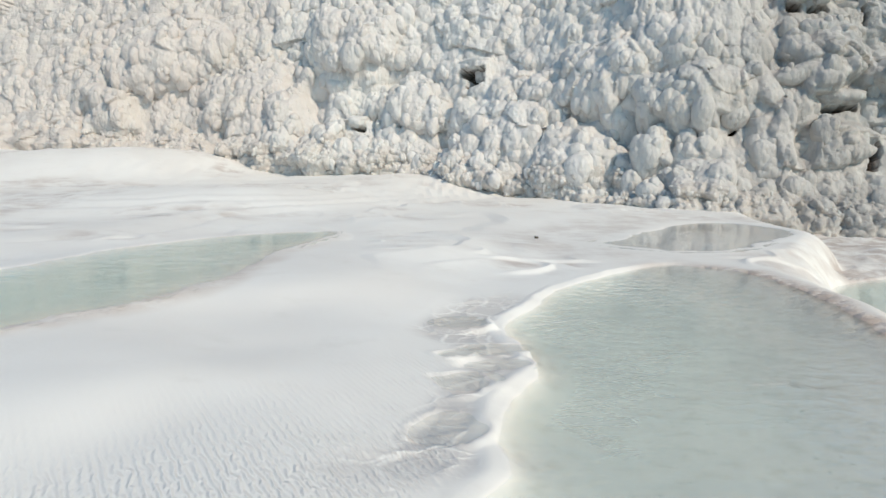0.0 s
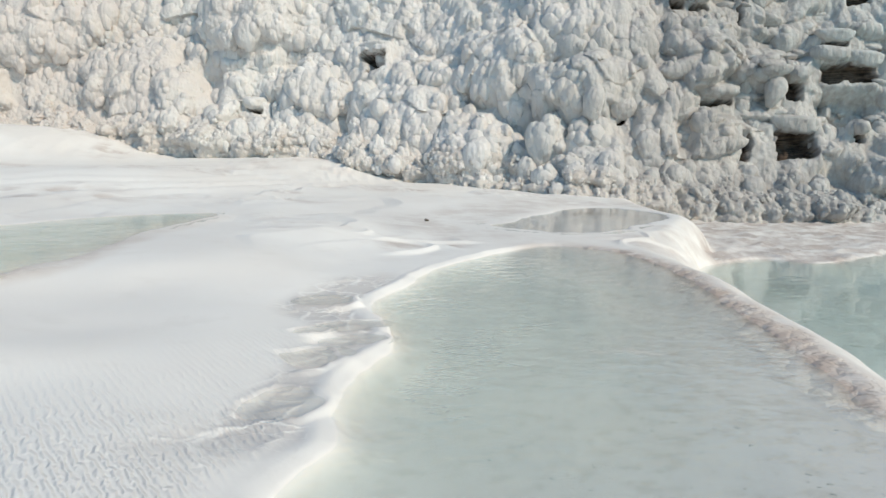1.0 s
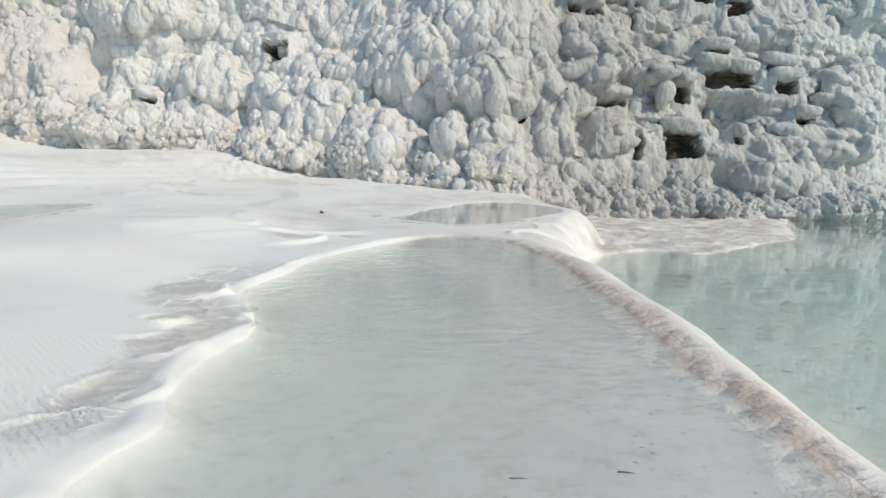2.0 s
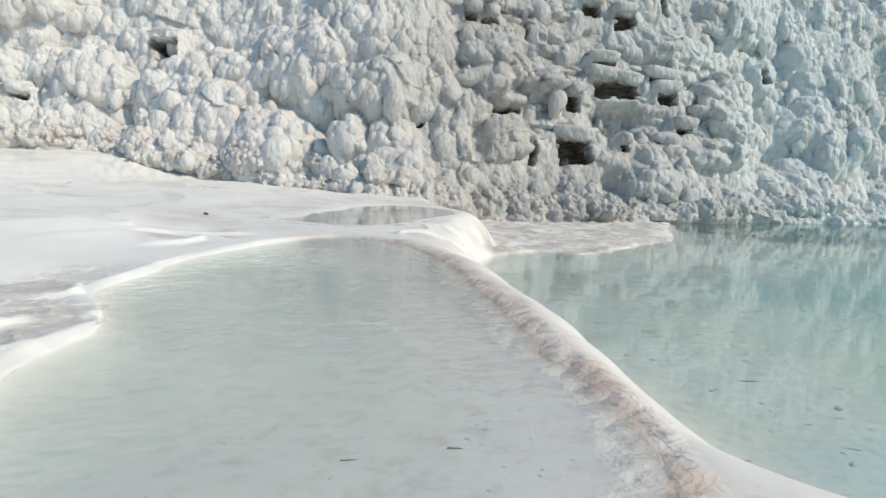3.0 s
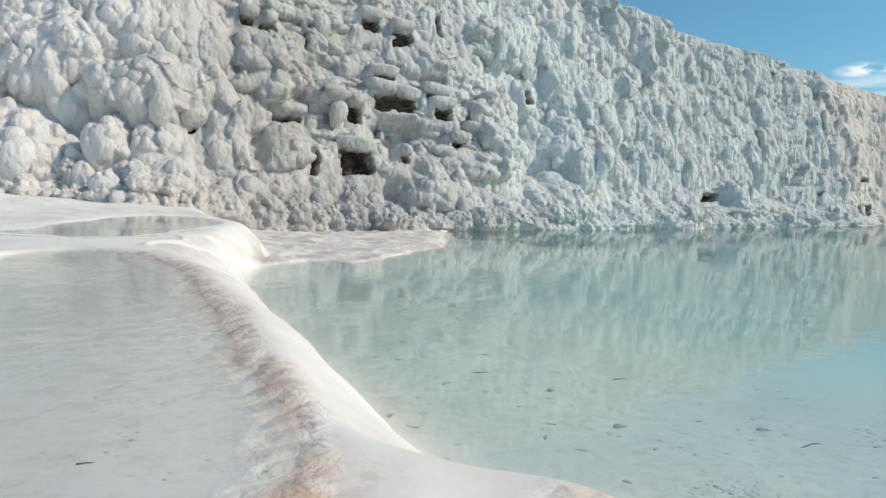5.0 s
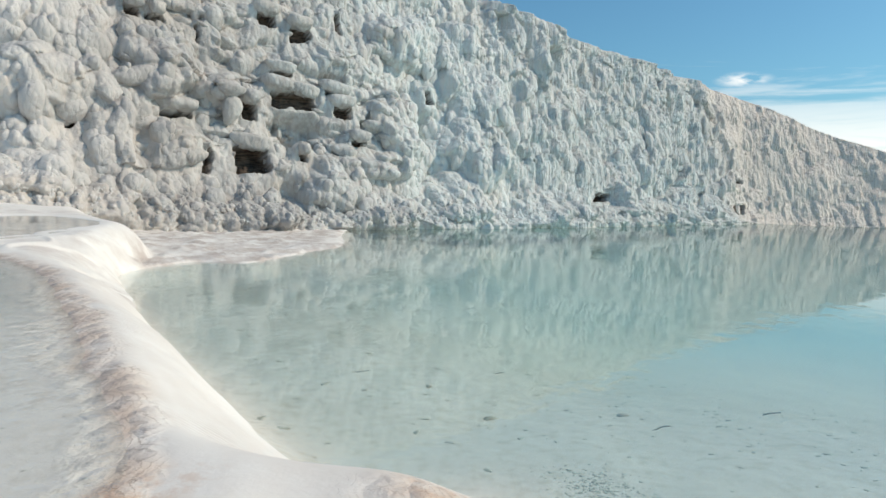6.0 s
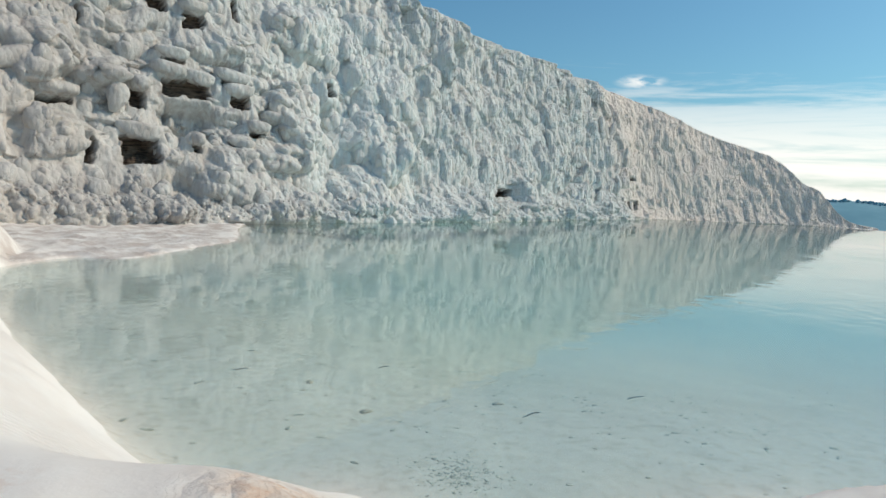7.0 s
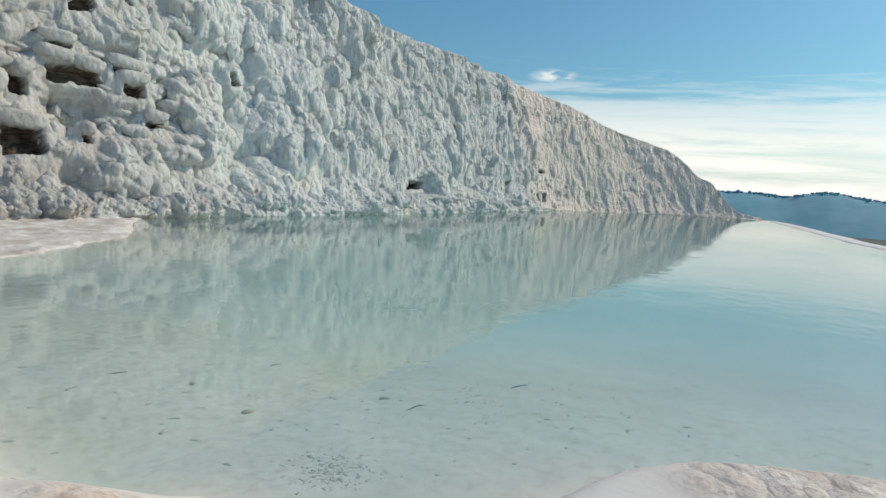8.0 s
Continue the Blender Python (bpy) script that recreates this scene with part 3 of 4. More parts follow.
# ---- the water of the pools ----
def pool(name, poly, level, cell, grow, full, mat, label):
    lo, hi = poly.min(0) - 0.4, poly.max(0) + 0.4
    if grow:
        wx, wy = spread(6.0, 14.0, cell, lo[0], hi[0], 1.06), spread(0.0, 12.0, cell, lo[1], hi[1], 1.06)
    else:
        wx, wy = np.arange(lo[0], hi[0], cell), np.arange(lo[1], hi[1], cell)
    wxx, wyy = np.meshgrid(wx, wy)
    d = edge_distance(wxx, wyy, poly)
    z = ground_at(wxx, wyy)[0]
    depth = np.clip((level - z) / full, 0, 1)
    faces = grid_faces(len(wy), len(wx))
    keep = (d.ravel()[faces] < 0.04 if not grow else d.ravel()[faces] < 0.35).any(1)
    faces = faces[keep]
    used = np.unique(faces)
    index = np.zeros(wxx.size, np.int64)
    index[used] = np.arange(len(used))
    co = np.stack([wxx.ravel(), wyy.ravel(), np.full(wxx.size, level)], 1)[used]
    ob = new(name, mesh_of(name, co, index[faces], mat, depth=depth.ravel()[used]))
    ob.visible_shadow = False
    tagged(ob, label, "water", kind="structure")


pool("water_lower_pool", LOWER, 0.0, 0.2, True, 0.95, LOWER_WATER, "still turquoise water of the long pool below the wall")
pool("water_upper_pool", UPPER, Z_UP, 0.06, False, 0.18, UPPER_WATER, "shallow pale water over a silty white pool floor")
pool("water_back_pool", BACK, Z_BACK, 0.12, False, 0.16, THIN_WATER, "thin grey film of water in a small basin")
pool("water_side_pool", LEFTP, Z_LEFT, 0.12, False, 0.16, SIDE_WATER, "shallow rippled pale green water in a side basin")


def puddle(px, py, pa, pb, level):
    n = 28
    a = np.arange(n) * 2 * math.pi / n
    ring = np.stack([px + 1.1 * pa * np.cos(a), py + 1.1 * pb * np.sin(a), np.full(n, level - 0.006)], 1)
    co = np.concatenate([[(px, py, level - 0.006)], ring])
    faces = [(0, 1 + i, 1 + (i + 1) % n) for i in range(n)]
    ob = new("puddle", mesh_of("puddle", co, faces, THIN_WATER, depth=np.full(n + 1, 0.3)))
    ob.visible_shadow = False
    tagged(ob, "small grey puddle in a rimstone hollow beside the pool", "puddle", "puddles beside the upper pool")


for row in PUDDLES:
    puddle(*row)


# ---- the big travertine wall ----
def foot_at(s):
    return [np.interp(s, FOOT_S, FOOT[:, k]) for k in range(4)]


def wall_frame(s):
    """Foot, crest and the level direction into the wall, smoothed along it."""
    x, y, zb, zt = foot_at(s)
    x0, y0, _, _ = foot_at(s - 2.5)
    x1, y1, _, _ = foot_at(s + 2.5)
    l = np.hypot(x1 - x0, y1 - y0)
    return x, y, zb, zt, -(y1 - y0) / l, (x1 - x0) / l


def setback(k):
    """How far the face leans back at a height k above its foot."""
    return 0.36 * k + 0.25 * (1 - np.exp(-k / 0.8))


# hollows in the face: place along the foot, height, half width, half height, depth
HOLLOWS_LEFT = [
    (49.64, 5.98, 0.62, 0.20, 0.9), (49.86, 5.58, 0.33, 0.24, 0.8), (44.78, 3.82, 0.32, 0.11, 0.6), (60.02, 3.14, 0.10, 0.20, 0.6),
    (63.62, 3.82, 0.60, 0.13, 0.7), (62.55, 7.28, 0.30, 0.16, 0.6), (63.35, 7.22, 0.26, 0.12, 0.6), (64.82, 6.98, 0.07, 0.30, 0.4),
]
HOLLOWS_LEDGES = [
    (66.20, 2.38, 0.66, 0.58, 0.9), (64.58, 2.18, 0.13, 0.42, 0.6), (66.32, 4.22, 0.28, 0.40, 0.6), (68.06, 4.90, 0.98, 0.34, 0.6),
    (70.04, 5.26, 0.58, 0.12, 0.6), (70.30, 4.58, 0.50, 0.27, 0.6), (70.94, 3.34, 0.38, 0.11, 0.5), (68.24, 2.58, 0.20, 0.15, 0.5),
    (67.46, 8.14, 0.46, 0.29, 0.6), (68.84, 7.74, 0.44, 0.30, 0.6), (67.70, 5.86, 0.50, 0.09, 0.4), (70.74, 8.50, 0.11, 0.40, 0.4),
]
HOLLOWS_RIGHT = [
    (75.74, 5.94, 0.20, 0.34, 0.6), (86.1, 9.50, 0.66, 0.24, 0.7), (88.7, 1.46, 1.05, 0.24, 0.8), (82.0, 10.95, 0.14, 0.20, 0.5),
    (107.9, 0.88, 0.70, 0.38, 0.9), (108.6, 3.14, 0.48, 0.14, 0.5),
]
HOLLOWS = HOLLOWS_LEFT + HOLLOWS_LEDGES + HOLLOWS_RIGHT
# the great swellings of the face: place along the foot, height, half width, half height
SWELLS_LEFT = [
    (31.6, 5.2, 1.5, 1.1), (38.8, 5.2, 1.9, 2.0), (43.8, 8.3, 2.2, 1.4), (44.1, 3.0, 2.1, 1.1), (50.9, 3.3, 2.2, 1.7), (46.9, 4.8, 1.6, 1.0),
    (51.7, 5.4, 1.5, 0.55), (54.4, 2.9, 1.6, 1.1), (46.5, 3.2, 1.8, 0.8), (55.5, 5.6, 1.6, 1.1), (34.1, 8.1, 2.8, 1.8), (41.0, 4.4, 1.2, 1.5),
]
SWELLS_MIDDLE = [
    (58.2, 4.4, 1.75, 1.1), (57.7, 2.7, 0.55, 0.4), (58.9, 2.75, 0.45, 0.4), (59.1, 1.7, 0.85, 0.7), (63.5, 2.95, 1.0, 0.65), (65.0, 5.1, 0.9, 0.6),
    (62.9, 5.7, 1.2, 1.1), (69.5, 1.9, 1.5, 1.1), (66.9, 0.55, 0.8, 0.55), (72.1, 2.75, 1.8, 0.6), (71.4, 0.7, 1.7, 0.8), (69.4, 6.75, 1.4, 0.6),
]
SWELLS_RIGHT = [
    (76.2, 1.3, 1.4, 1.0), (81.4, 0.9, 1.4, 0.8), (91.0, 1.3, 2.6, 0.9), (75.3, 8.8, 3.0, 1.2), (78.8, 7.4, 1.6, 2.6), (84.6, 1.0, 1.3, 0.8),
    (73.6, 4.6, 1.3, 1.5), (78.3, 3.4, 1.5, 1.6), (95.5, 1.0, 1.6, 0.8), (99.5, 1.3, 1.8, 1.0), (103.0, 1.1, 1.5, 0.9),
]
# sunk places beside them
DELLS = [
    (56.6, 3.5, 0.55, 0.65), (62.4, 3.2, 0.5, 0.8), (68.2, 3.7, 1.3, 0.6), (75.6, 4.4, 0.8, 0.9), (80.6, 1.9, 0.75, 0.7), (67.4, 1.5, 0.8, 0.5),
    (75.5, 2.2, 0.7, 0.65), (42.3, 4.7, 0.45, 1.1), (45.9, 6.0, 0.6, 0.8), (37.6, 3.8, 0.5, 1.0), (56.5, 1.4, 0.8, 0.35), (49.0, 3.2, 0.4, 0.7),
]

parts_s = []
s_now = 0.0
while s_now < FOOT_S[-1]:
    parts_s.append(s_now)
    fx, fy, _, _ = foot_at(np.array([s_now]))
    s_now += max(0.05, 0.0022 * math.hypot(fx[0] - 4, fy[0])) * (1.7 if s_now < 30 else 1.0)
S = np.array(parts_s)
K = np.concatenate([np.linspace(0, 1, 310)])
SS, KK = np.meshgrid(S, K)
wx, wy, wzb, wzt, wnx, wny = wall_frame(SS)
base_z = wzb - 0.7
ZZ = base_z + (wzt - base_z) * KK
up = ZZ - wzb
back = setback(np.clip(up, 0, None)) + 0.6 * step01(SS, 69.0, 77.0)
# coordinates on the face, bent so that nothing lines up
cu = SS + 0.22 * fractal(SS, ZZ, 2.6, 51, 2)
cv = ZZ + 0.22 * fractal(SS, ZZ, 2.2, 61, 2)
flute = step01(SS, 104.0, 112.0)
rubble = step01(1.1 + 0.5 * fractal(SS, ZZ, 2.0, 71, 2) - up, 0.0, 0.5) * (1 - flute)
swell = np.zeros(SS.shape)
for hs, hz, hw, hh in SWELLS_LEFT + SWELLS_MIDDLE + SWELLS_RIGHT:
    q = np.abs((cu + 0.3 * fractal(SS, ZZ, 0.9, 311, 2) - hs) / (hw * 1.12)) ** 2.5 + np.abs((cv + 0.25 * fractal(SS, ZZ, 0.9, 312, 2) - hz) / (hh * 1.15)) ** 2.5
    swell = np.maximum(swell, np.clip(1 - q, 0, 1) ** 0.6 * min(1.05, 0.35 + 0.55 * min(hw, hh)))
dell = np.zeros(SS.shape)
for hs, hz, hw, hh in DELLS:
    dell = np.maximum(dell, np.exp(-((cu - hs) / hw) ** 2 - ((cv - hz) / hh) ** 2) * 0.75)
big, own_b = lumps(cu, cv, 2.1, 0.95, 101)
mid, own_m = lumps(cu + 0.25 * swell, cv - 0.3 * swell, 0.84, 1.3, 111)
sml, own_s = lumps(cu + 0.15 * mid, cv - 0.18 * mid, 0.42, 1.45, 121)
tiny, _ = lumps(cu + 0.05 * sml, cv - 0.08 * sml, 0.20, 1.2, 131)
crumb = np.abs(fractal(SS, ZZ, 0.33, 137, 2))
fl0, own_f = lumps(cu, cv, 1.6, 2.2, 139)
fl1, own_l = lumps(cu + 0.1 * mid, cv, 0.62, 3.4, 141)
fl2, _ = lumps(cu, cv + 0.3 * fl1, 0.30, 3.0, 151)
broad = fractal(SS, ZZ * 0.8, 6.5, 81, 3)
disp = 0.5 * broad + 0.9 * swell - dell
round_part = 0.55 * big * (0.1 + 0.9 * own_b) + 0.46 * mid * (0.25 + 0.85 * own_m) + (0.20 + 0.08 * step01(SS, 58.0, 64.0)) * sml * (0.4 + 0.7 * own_s) + (0.045 + 0.05 * step01(SS, 58.0, 64.0)) * tiny
drape = 1.05 * fl0 * (0.1 + 0.9 * own_f) + 0.48 * fl1 * (0.35 + 0.65 * own_l) + 0.22 * fl2 + 0.42 * mid * own_m + 0.20 * sml * own_s + 0.06 * tiny
mixed = step01(SS, 71.0, 84.0)
hang = 0.85 * mixed * (1 - flute) * (0.2 + 0.8 * step01(up + 0.6 * broad, 1.6, 3.4)) + flute * 0.95
disp = disp + (1 - hang) * round_part + hang * drape * (1 - 0.4 * flute) - flute * (0.45 * fl0 * own_f + 0.12 * mid * own_m)
disp = disp + rubble * (0.50 * step01(1.0 - up, -0.3, 1.0) + 0.16 * sml + 0.13 * tiny + 0.16 * crumb - 0.25 * big)
# a stretch broken into level ledges
ledge_zone = step01(SS, 61.5, 64.0) * (1 - step01(SS, 72.0, 75.0)) * (1 - step01(up, 8.5, 10.0)) * step01(up, 2.2, 3.0)
ledge_zone = ledge_zone * step01(fractal(SS * 0.6, ZZ, 1.8, 301, 3), -0.35, 0.25)
lev = (ZZ + 0.35 * fractal(SS, ZZ * 0.3, 3.0, 91, 2) + 0.6 * np.floor(1.7 * smooth_noise(SS, ZZ * 0.5, 1.9, 93))) / 0.95
lf = lev - np.floor(lev)
shelf_out = step01(lf, 0.0, 0.10) * (1 - 0.7 * step01(lf, 0.3, 1.0))
disp = disp + ledge_zone * (0.38 * shelf_out - 0.15 - 0.2 * big)
# mask of the hollows' insides, for the rock colour with shade in it
rock = np.zeros(SS.shape)
calm = np.zeros(SS.shape)
for hs, hz, hw, hh, deep in HOLLOWS:
    q = np.maximum(np.abs(SS - hs) / (hw + 0.55), np.abs(ZZ - hz) / (hh + 0.5))
    calm = np.maximum(calm, 1 - step01(q, 0.55, 1.0))
disp = disp * (1 - calm) + calm * (0.38 + 0.22 * mid * own_m + 0.20 * sml + 0.07 * tiny)
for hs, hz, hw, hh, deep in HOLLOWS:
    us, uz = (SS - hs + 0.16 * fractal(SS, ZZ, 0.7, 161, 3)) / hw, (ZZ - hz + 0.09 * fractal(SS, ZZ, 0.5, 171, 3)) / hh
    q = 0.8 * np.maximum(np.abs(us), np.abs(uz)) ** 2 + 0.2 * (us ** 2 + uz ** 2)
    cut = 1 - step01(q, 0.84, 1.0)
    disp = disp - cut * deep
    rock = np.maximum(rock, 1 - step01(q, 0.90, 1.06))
    over = np.exp(-(((SS - hs) / (hw * 1.2)) ** 2 + ((ZZ - hz - hh - 0.16) / 0.2) ** 2))
    disp = disp + over * 0.22 * (1 - cut)
disp = disp + 0.15 * np.exp(-np.clip(up, 0, None) / 0.28) * step01(SS, 66.0, 74.0)
crest = step01(KK, 0.955, 1.0)
disp = disp * (1 - 0.55 * crest)
droop = -(0.13 * mid + 0.16 * big * own_b + 0.08 * sml + 0.10 * swell) * (1 - hang * 0.6)
out_x, out_y = -wnx * 0.95, -wny * 0.95
PX = wx + wnx * (back + 1.6 * crest ** 2) + out_x * disp
PY = wy + wny * (back + 1.6 * crest ** 2) + out_y * disp
PZ = ZZ + 0.26 * disp * (1 - 0.8 * step01(KK, 0.8, 1.0)) + droop * (1 - crest) * (1 - calm)
# earth on the foot rubble, darker creases, ledges darkened for their shaded side
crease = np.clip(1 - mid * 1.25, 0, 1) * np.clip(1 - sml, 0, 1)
earth_shade = np.clip(rubble * 0.55 * (1 - step01(SS, 67.0, 73.0)) + 0.5 * crease * step01(fractal(SS, ZZ, 3.0, 181, 3), -0.1, 0.5) + ledge_zone * (0.25 + 0.6 * crease), 0, 0.85)
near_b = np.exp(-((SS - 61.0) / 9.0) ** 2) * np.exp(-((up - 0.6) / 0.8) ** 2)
earth_shade = np.clip(earth_shade + 0.25 * near_b, 0, 0.85)
# right stretch only: algae tint and painted cool shade together
teal_tint = np.clip(step01(SS, 66.0, 78.0) * (0.3 - 0.55 * step01(SS, 103.0, 112.0)), 0, 1) * (0.55 + 0.45 * step01(fractal(SS, ZZ, 4.0, 191, 3), -0.4, 0.5))
# the flat top behind the crest
rows_back = []
for k, (far_b, rise) in enumerate(((3.0, 0.10), (7.0, 0.2), (15.0, 0.2), (35.0, -2.0), (60.0, -60.0))):
    rows_back.append(np.stack([PX[-1] + wnx[-1] * far_b, PY[-1] + wny[-1] * far_b, np.minimum(wzt[-1], 60) + rise * np.ones(len(S))], -1))
front = np.stack([PX, PY, PZ], -1)
verts = np.concatenate([front, np.array(rows_back)], 0)
pad = np.zeros((len(rows_back), len(S)))
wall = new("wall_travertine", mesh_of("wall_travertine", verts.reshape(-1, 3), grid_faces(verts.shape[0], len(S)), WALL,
           rock=np.concatenate([rock, pad]), earth_shade=np.concatenate([earth_shade, pad]), teal_tint=np.concatenate([teal_tint, pad])))
tagged(wall, "tall white travertine wall of rounded knobs, drapery and dark hollows", "rock wall", kind="structure")


# ---- knobs grown on the face, each a rounded mass with smaller bulbs on it ----
def blob_mesh(name, nu, nv, seed, bulbs, relief, mat):
    """A rounded lump of radius about 1, covered with smaller bulbs, its underside drawn in."""
    r = random.Random(seed)
    centres = []
    for _ in range(bulbs):
        v = Vector((r.gauss(0, 1), r.gauss(0, 1), r.gauss(0, 1))).normalized()
        centres.append((np.array(v), r.uniform(0.36, 0.78)))
    lat = np.linspace(0, math.pi, nv + 1)[1:-1]
    lon = np.arange(nu) * 2 * math.pi / nu
    la, lo = np.meshgrid(lat, lon, indexing="ij")
    d = np.stack([np.sin(la) * np.cos(lo), np.sin(la) * np.sin(lo), np.cos(la)], -1).reshape(-1, 3)
    d = np.concatenate([[(0, 0, 1.0)], d, [(0, 0, -1.0)]])
    h = np.zeros(len(d))
    for c, w in centres:
        q = np.arccos(np.clip(d @ c, -1, 1)) / w
        h = np.maximum(h, np.sqrt(np.clip(1 - q * q, 0, 1)) * (0.5 + w))
    co = d * (1 - relief * 0.5 + relief * h)[:, None]
    co[:, 2] *= np.where(co[:, 2] < 0, 1.35, 0.95)
    low = np.clip(-co[:, 2], 0, 1)
    co[:, :2] *= (1 - 0.12 * low)[:, None]
    n, faces = len(d), []
    quads = []
    for i in range(nv - 2):
        for j in range(nu):
            a, b = 1 + i * nu + j, 1 + i * nu + (j + 1) % nu
            quads += [(a, a + nu, b + nu), (a, b + nu, b)]
    for j in range(nu):
        faces.append((0, 1 + j, 1 + (j + 1) % nu))
        k = 1 + (nv - 2) * nu
        faces.append((n - 1, k + (j + 1) % nu, k + j))
    return mesh_of(name, co, quads + faces, mat)


def as_arrays(me):
    co = np.zeros(len(me.vertices) * 3, np.float32)
    me.vertices.foreach_get("co", co)
    tri = np.zeros(len(me.loops), np.int32)
    me.loops.foreach_get("vertex_index", tri)
    return co.reshape(-1, 3), tri.reshape(-1, 3)


KNOBS = [blob_mesh("knob", 24, 16, 10 + k, 14, 0.18, WALL) for k in range(6)]
BULBS = [as_arrays(blob_mesh("bulb", 12, 8, 40 + k, 9, 0.18, WALL)) for k in range(6)]
LOW_KNOBS = [as_arrays(blob_mesh("knob", 16, 11, 10 + k, 14, 0.18, WALL)) for k in range(6)]
BUDS = [as_arrays(blob_mesh("bud", 9, 6, 60 + k, 5, 0.25, WALL)) for k in range(5)]
face_i = lambda s, z: (int(np.clip(np.searchsorted(K, (z - base_z[0, int(np.clip(np.searchsorted(S, s), 0, len(S) - 1))]) /
                       (wzt[0, int(np.clip(np.searchsorted(S, s), 0, len(S) - 1))] - base_z[0, int(np.clip(np.searchsorted(S, s), 0, len(S) - 1))])), 0, len(K) - 1)),
                       int(np.clip(np.searchsorted(S, s), 0, len(S) - 1)))


def clear_of_hollows(s, z, r):
    for hs, hz, hw, hh, _ in HOLLOWS:
        if abs(s - hs) < hw + r * 0.75 and -(hh + r * 0.9) < z - hz < hh + r * 0.75:
            return False
    return True


def shape_for(s, z, r, rnd):
    """Scale of a knob along the wall, across it and up, by the part of the wall that it grows on."""
    if 62.0 < s < 74.0 and 2.0 < z < 9.0 and rnd.random() < 0.6:
        return (r * rnd.uniform(1.2, 1.7), r * 0.85, r * rnd.uniform(0.45, 0.62))
    tall = 1.05 if s < 76 else 1.05 + 0.6 * min((s - 76) / 16, 1)
    if s > 104:
        tall = 2.6
    return (r * rnd.uniform(0.85, 1.2), r * rnd.uniform(0.7, 0.9), r * tall * rnd.uniform(0.95, 1.4))


def seat_on_face(s, z, size, sink):
    i, j = face_i(s, z)
    p = Vector(front[i, j])
    inward = Vector((wnx[0, j], wny[0, j], 0))
    turn = math.atan2(inward.y, inward.x) - math.pi / 2
    return p + inward * (size[1] * sink) - Vector((0, 0, size[2] * 0.1)), turn


rnd = random.Random(21)
big_knobs = []
tries = 0
while len(big_knobs) < 640 and tries < 9000:
    tries += 1
    s = rnd.uniform(20.0, 112.0)
    j = face_i(s, 1)[1]
    z = rnd.uniform(wzb[0, j] + 0.35, wzt[0, j] - (0.9 if s < 70 else 2.2))
    r = rnd.uniform(0.26, 0.58) * (1.0 if s < 74 else 0.72) * (0.85 if z < wzb[0, j] + 1.3 else 1.0) * (0.7 if s > 104 else 1.0)
    if any(abs(s - q[0]) < (r + q[2]) * 0.62 and abs(z - q[1]) < (r + q[2]) * 0.62 for q in big_knobs) or not clear_of_hollows(s, z, r):
        continue
    if s > 78 and rnd.random() < 0.6:
        continue
    big_knobs.append((s, z, r))
joined_co, joined_tri, count = [], [], 0


def add_joined(arrays, m):
    global count
    co, tri = arrays
    m = np.array(m)
    joined_co.append(co @ m[:3, :3].T + m[:3, 3])
    joined_tri.append(tri + count)
    count += len(co)


placed = []
singles = 0
for s, z, r in big_knobs:
    size = shape_for(s, z, r, rnd)
    p, turn = seat_on_face(s, z, size, rnd.uniform(0.6, 0.98))
    m = Matrix.LocRotScale(p, Euler((rnd.uniform(-0.25, 0.25), rnd.uniform(-0.3, 0.3), turn)), size)
    placed.append((p, size, turn, s, z))
    if 44.0 < s < 84.0 and singles < 300:
        ob = new("knob", KNOBS[singles % 6])
        ob.parent, ob.matrix_world = wall, m
        singles += 1
    else:
        add_joined(LOW_KNOBS[rnd.randrange(6)], m)
for p, size, turn, s, z in placed:
    for _ in range(rnd.randint(2, 4)):
        a, e = rnd.uniform(-2.6, -0.5), rnd.uniform(-0.5, 1.1)
        d = Vector((math.cos(a) * math.cos(e) * size[0], math.sin(a) * math.cos(e) * size[1], math.sin(e) * size[2]))
        d.rotate(Euler((0, 0, turn)))
        k = rnd.uniform(0.32, 0.55) * min(size)
        add_joined(BULBS[rnd.randrange(6)], Matrix.LocRotScale(p + d * 0.80, Euler((0, 0, turn + rnd.uniform(-1, 1))), (k, k, k * rnd.uniform(0.9, 1.5))))
tries = 0
while tries < 1100:
    tries += 1
    s = rnd.uniform(22.0, 108.0) if rnd.random() < 0.5 else rnd.uniform(34.0, 80.0)
    j = face_i(s, 1)[1]
    z = rnd.uniform(wzb[0, j] - 0.05, wzt[0, j] - (0.4 if s < 70 else 1.2))
    r = rnd.uniform(0.14, 0.40) * (0.6 if s < 78 and z < wzb[0, j] + 0.9 else 1.0)
    if s > 78 and rnd.random() < 0.55:
        continue
    if clear_of_hollows(s, z, r):
        size = shape_for(s, z, r, rnd)
        p, turn = seat_on_face(s, z, size, rnd.uniform(0.35, 0.95))
        add_joined(BULBS[rnd.randrange(6)], Matrix.LocRotScale(p, Euler((rnd.uniform(-0.4, 0.4), rnd.uniform(-0.4, 0.4), turn + rnd.uniform(-0.6, 0.6))), size))
tries = 0
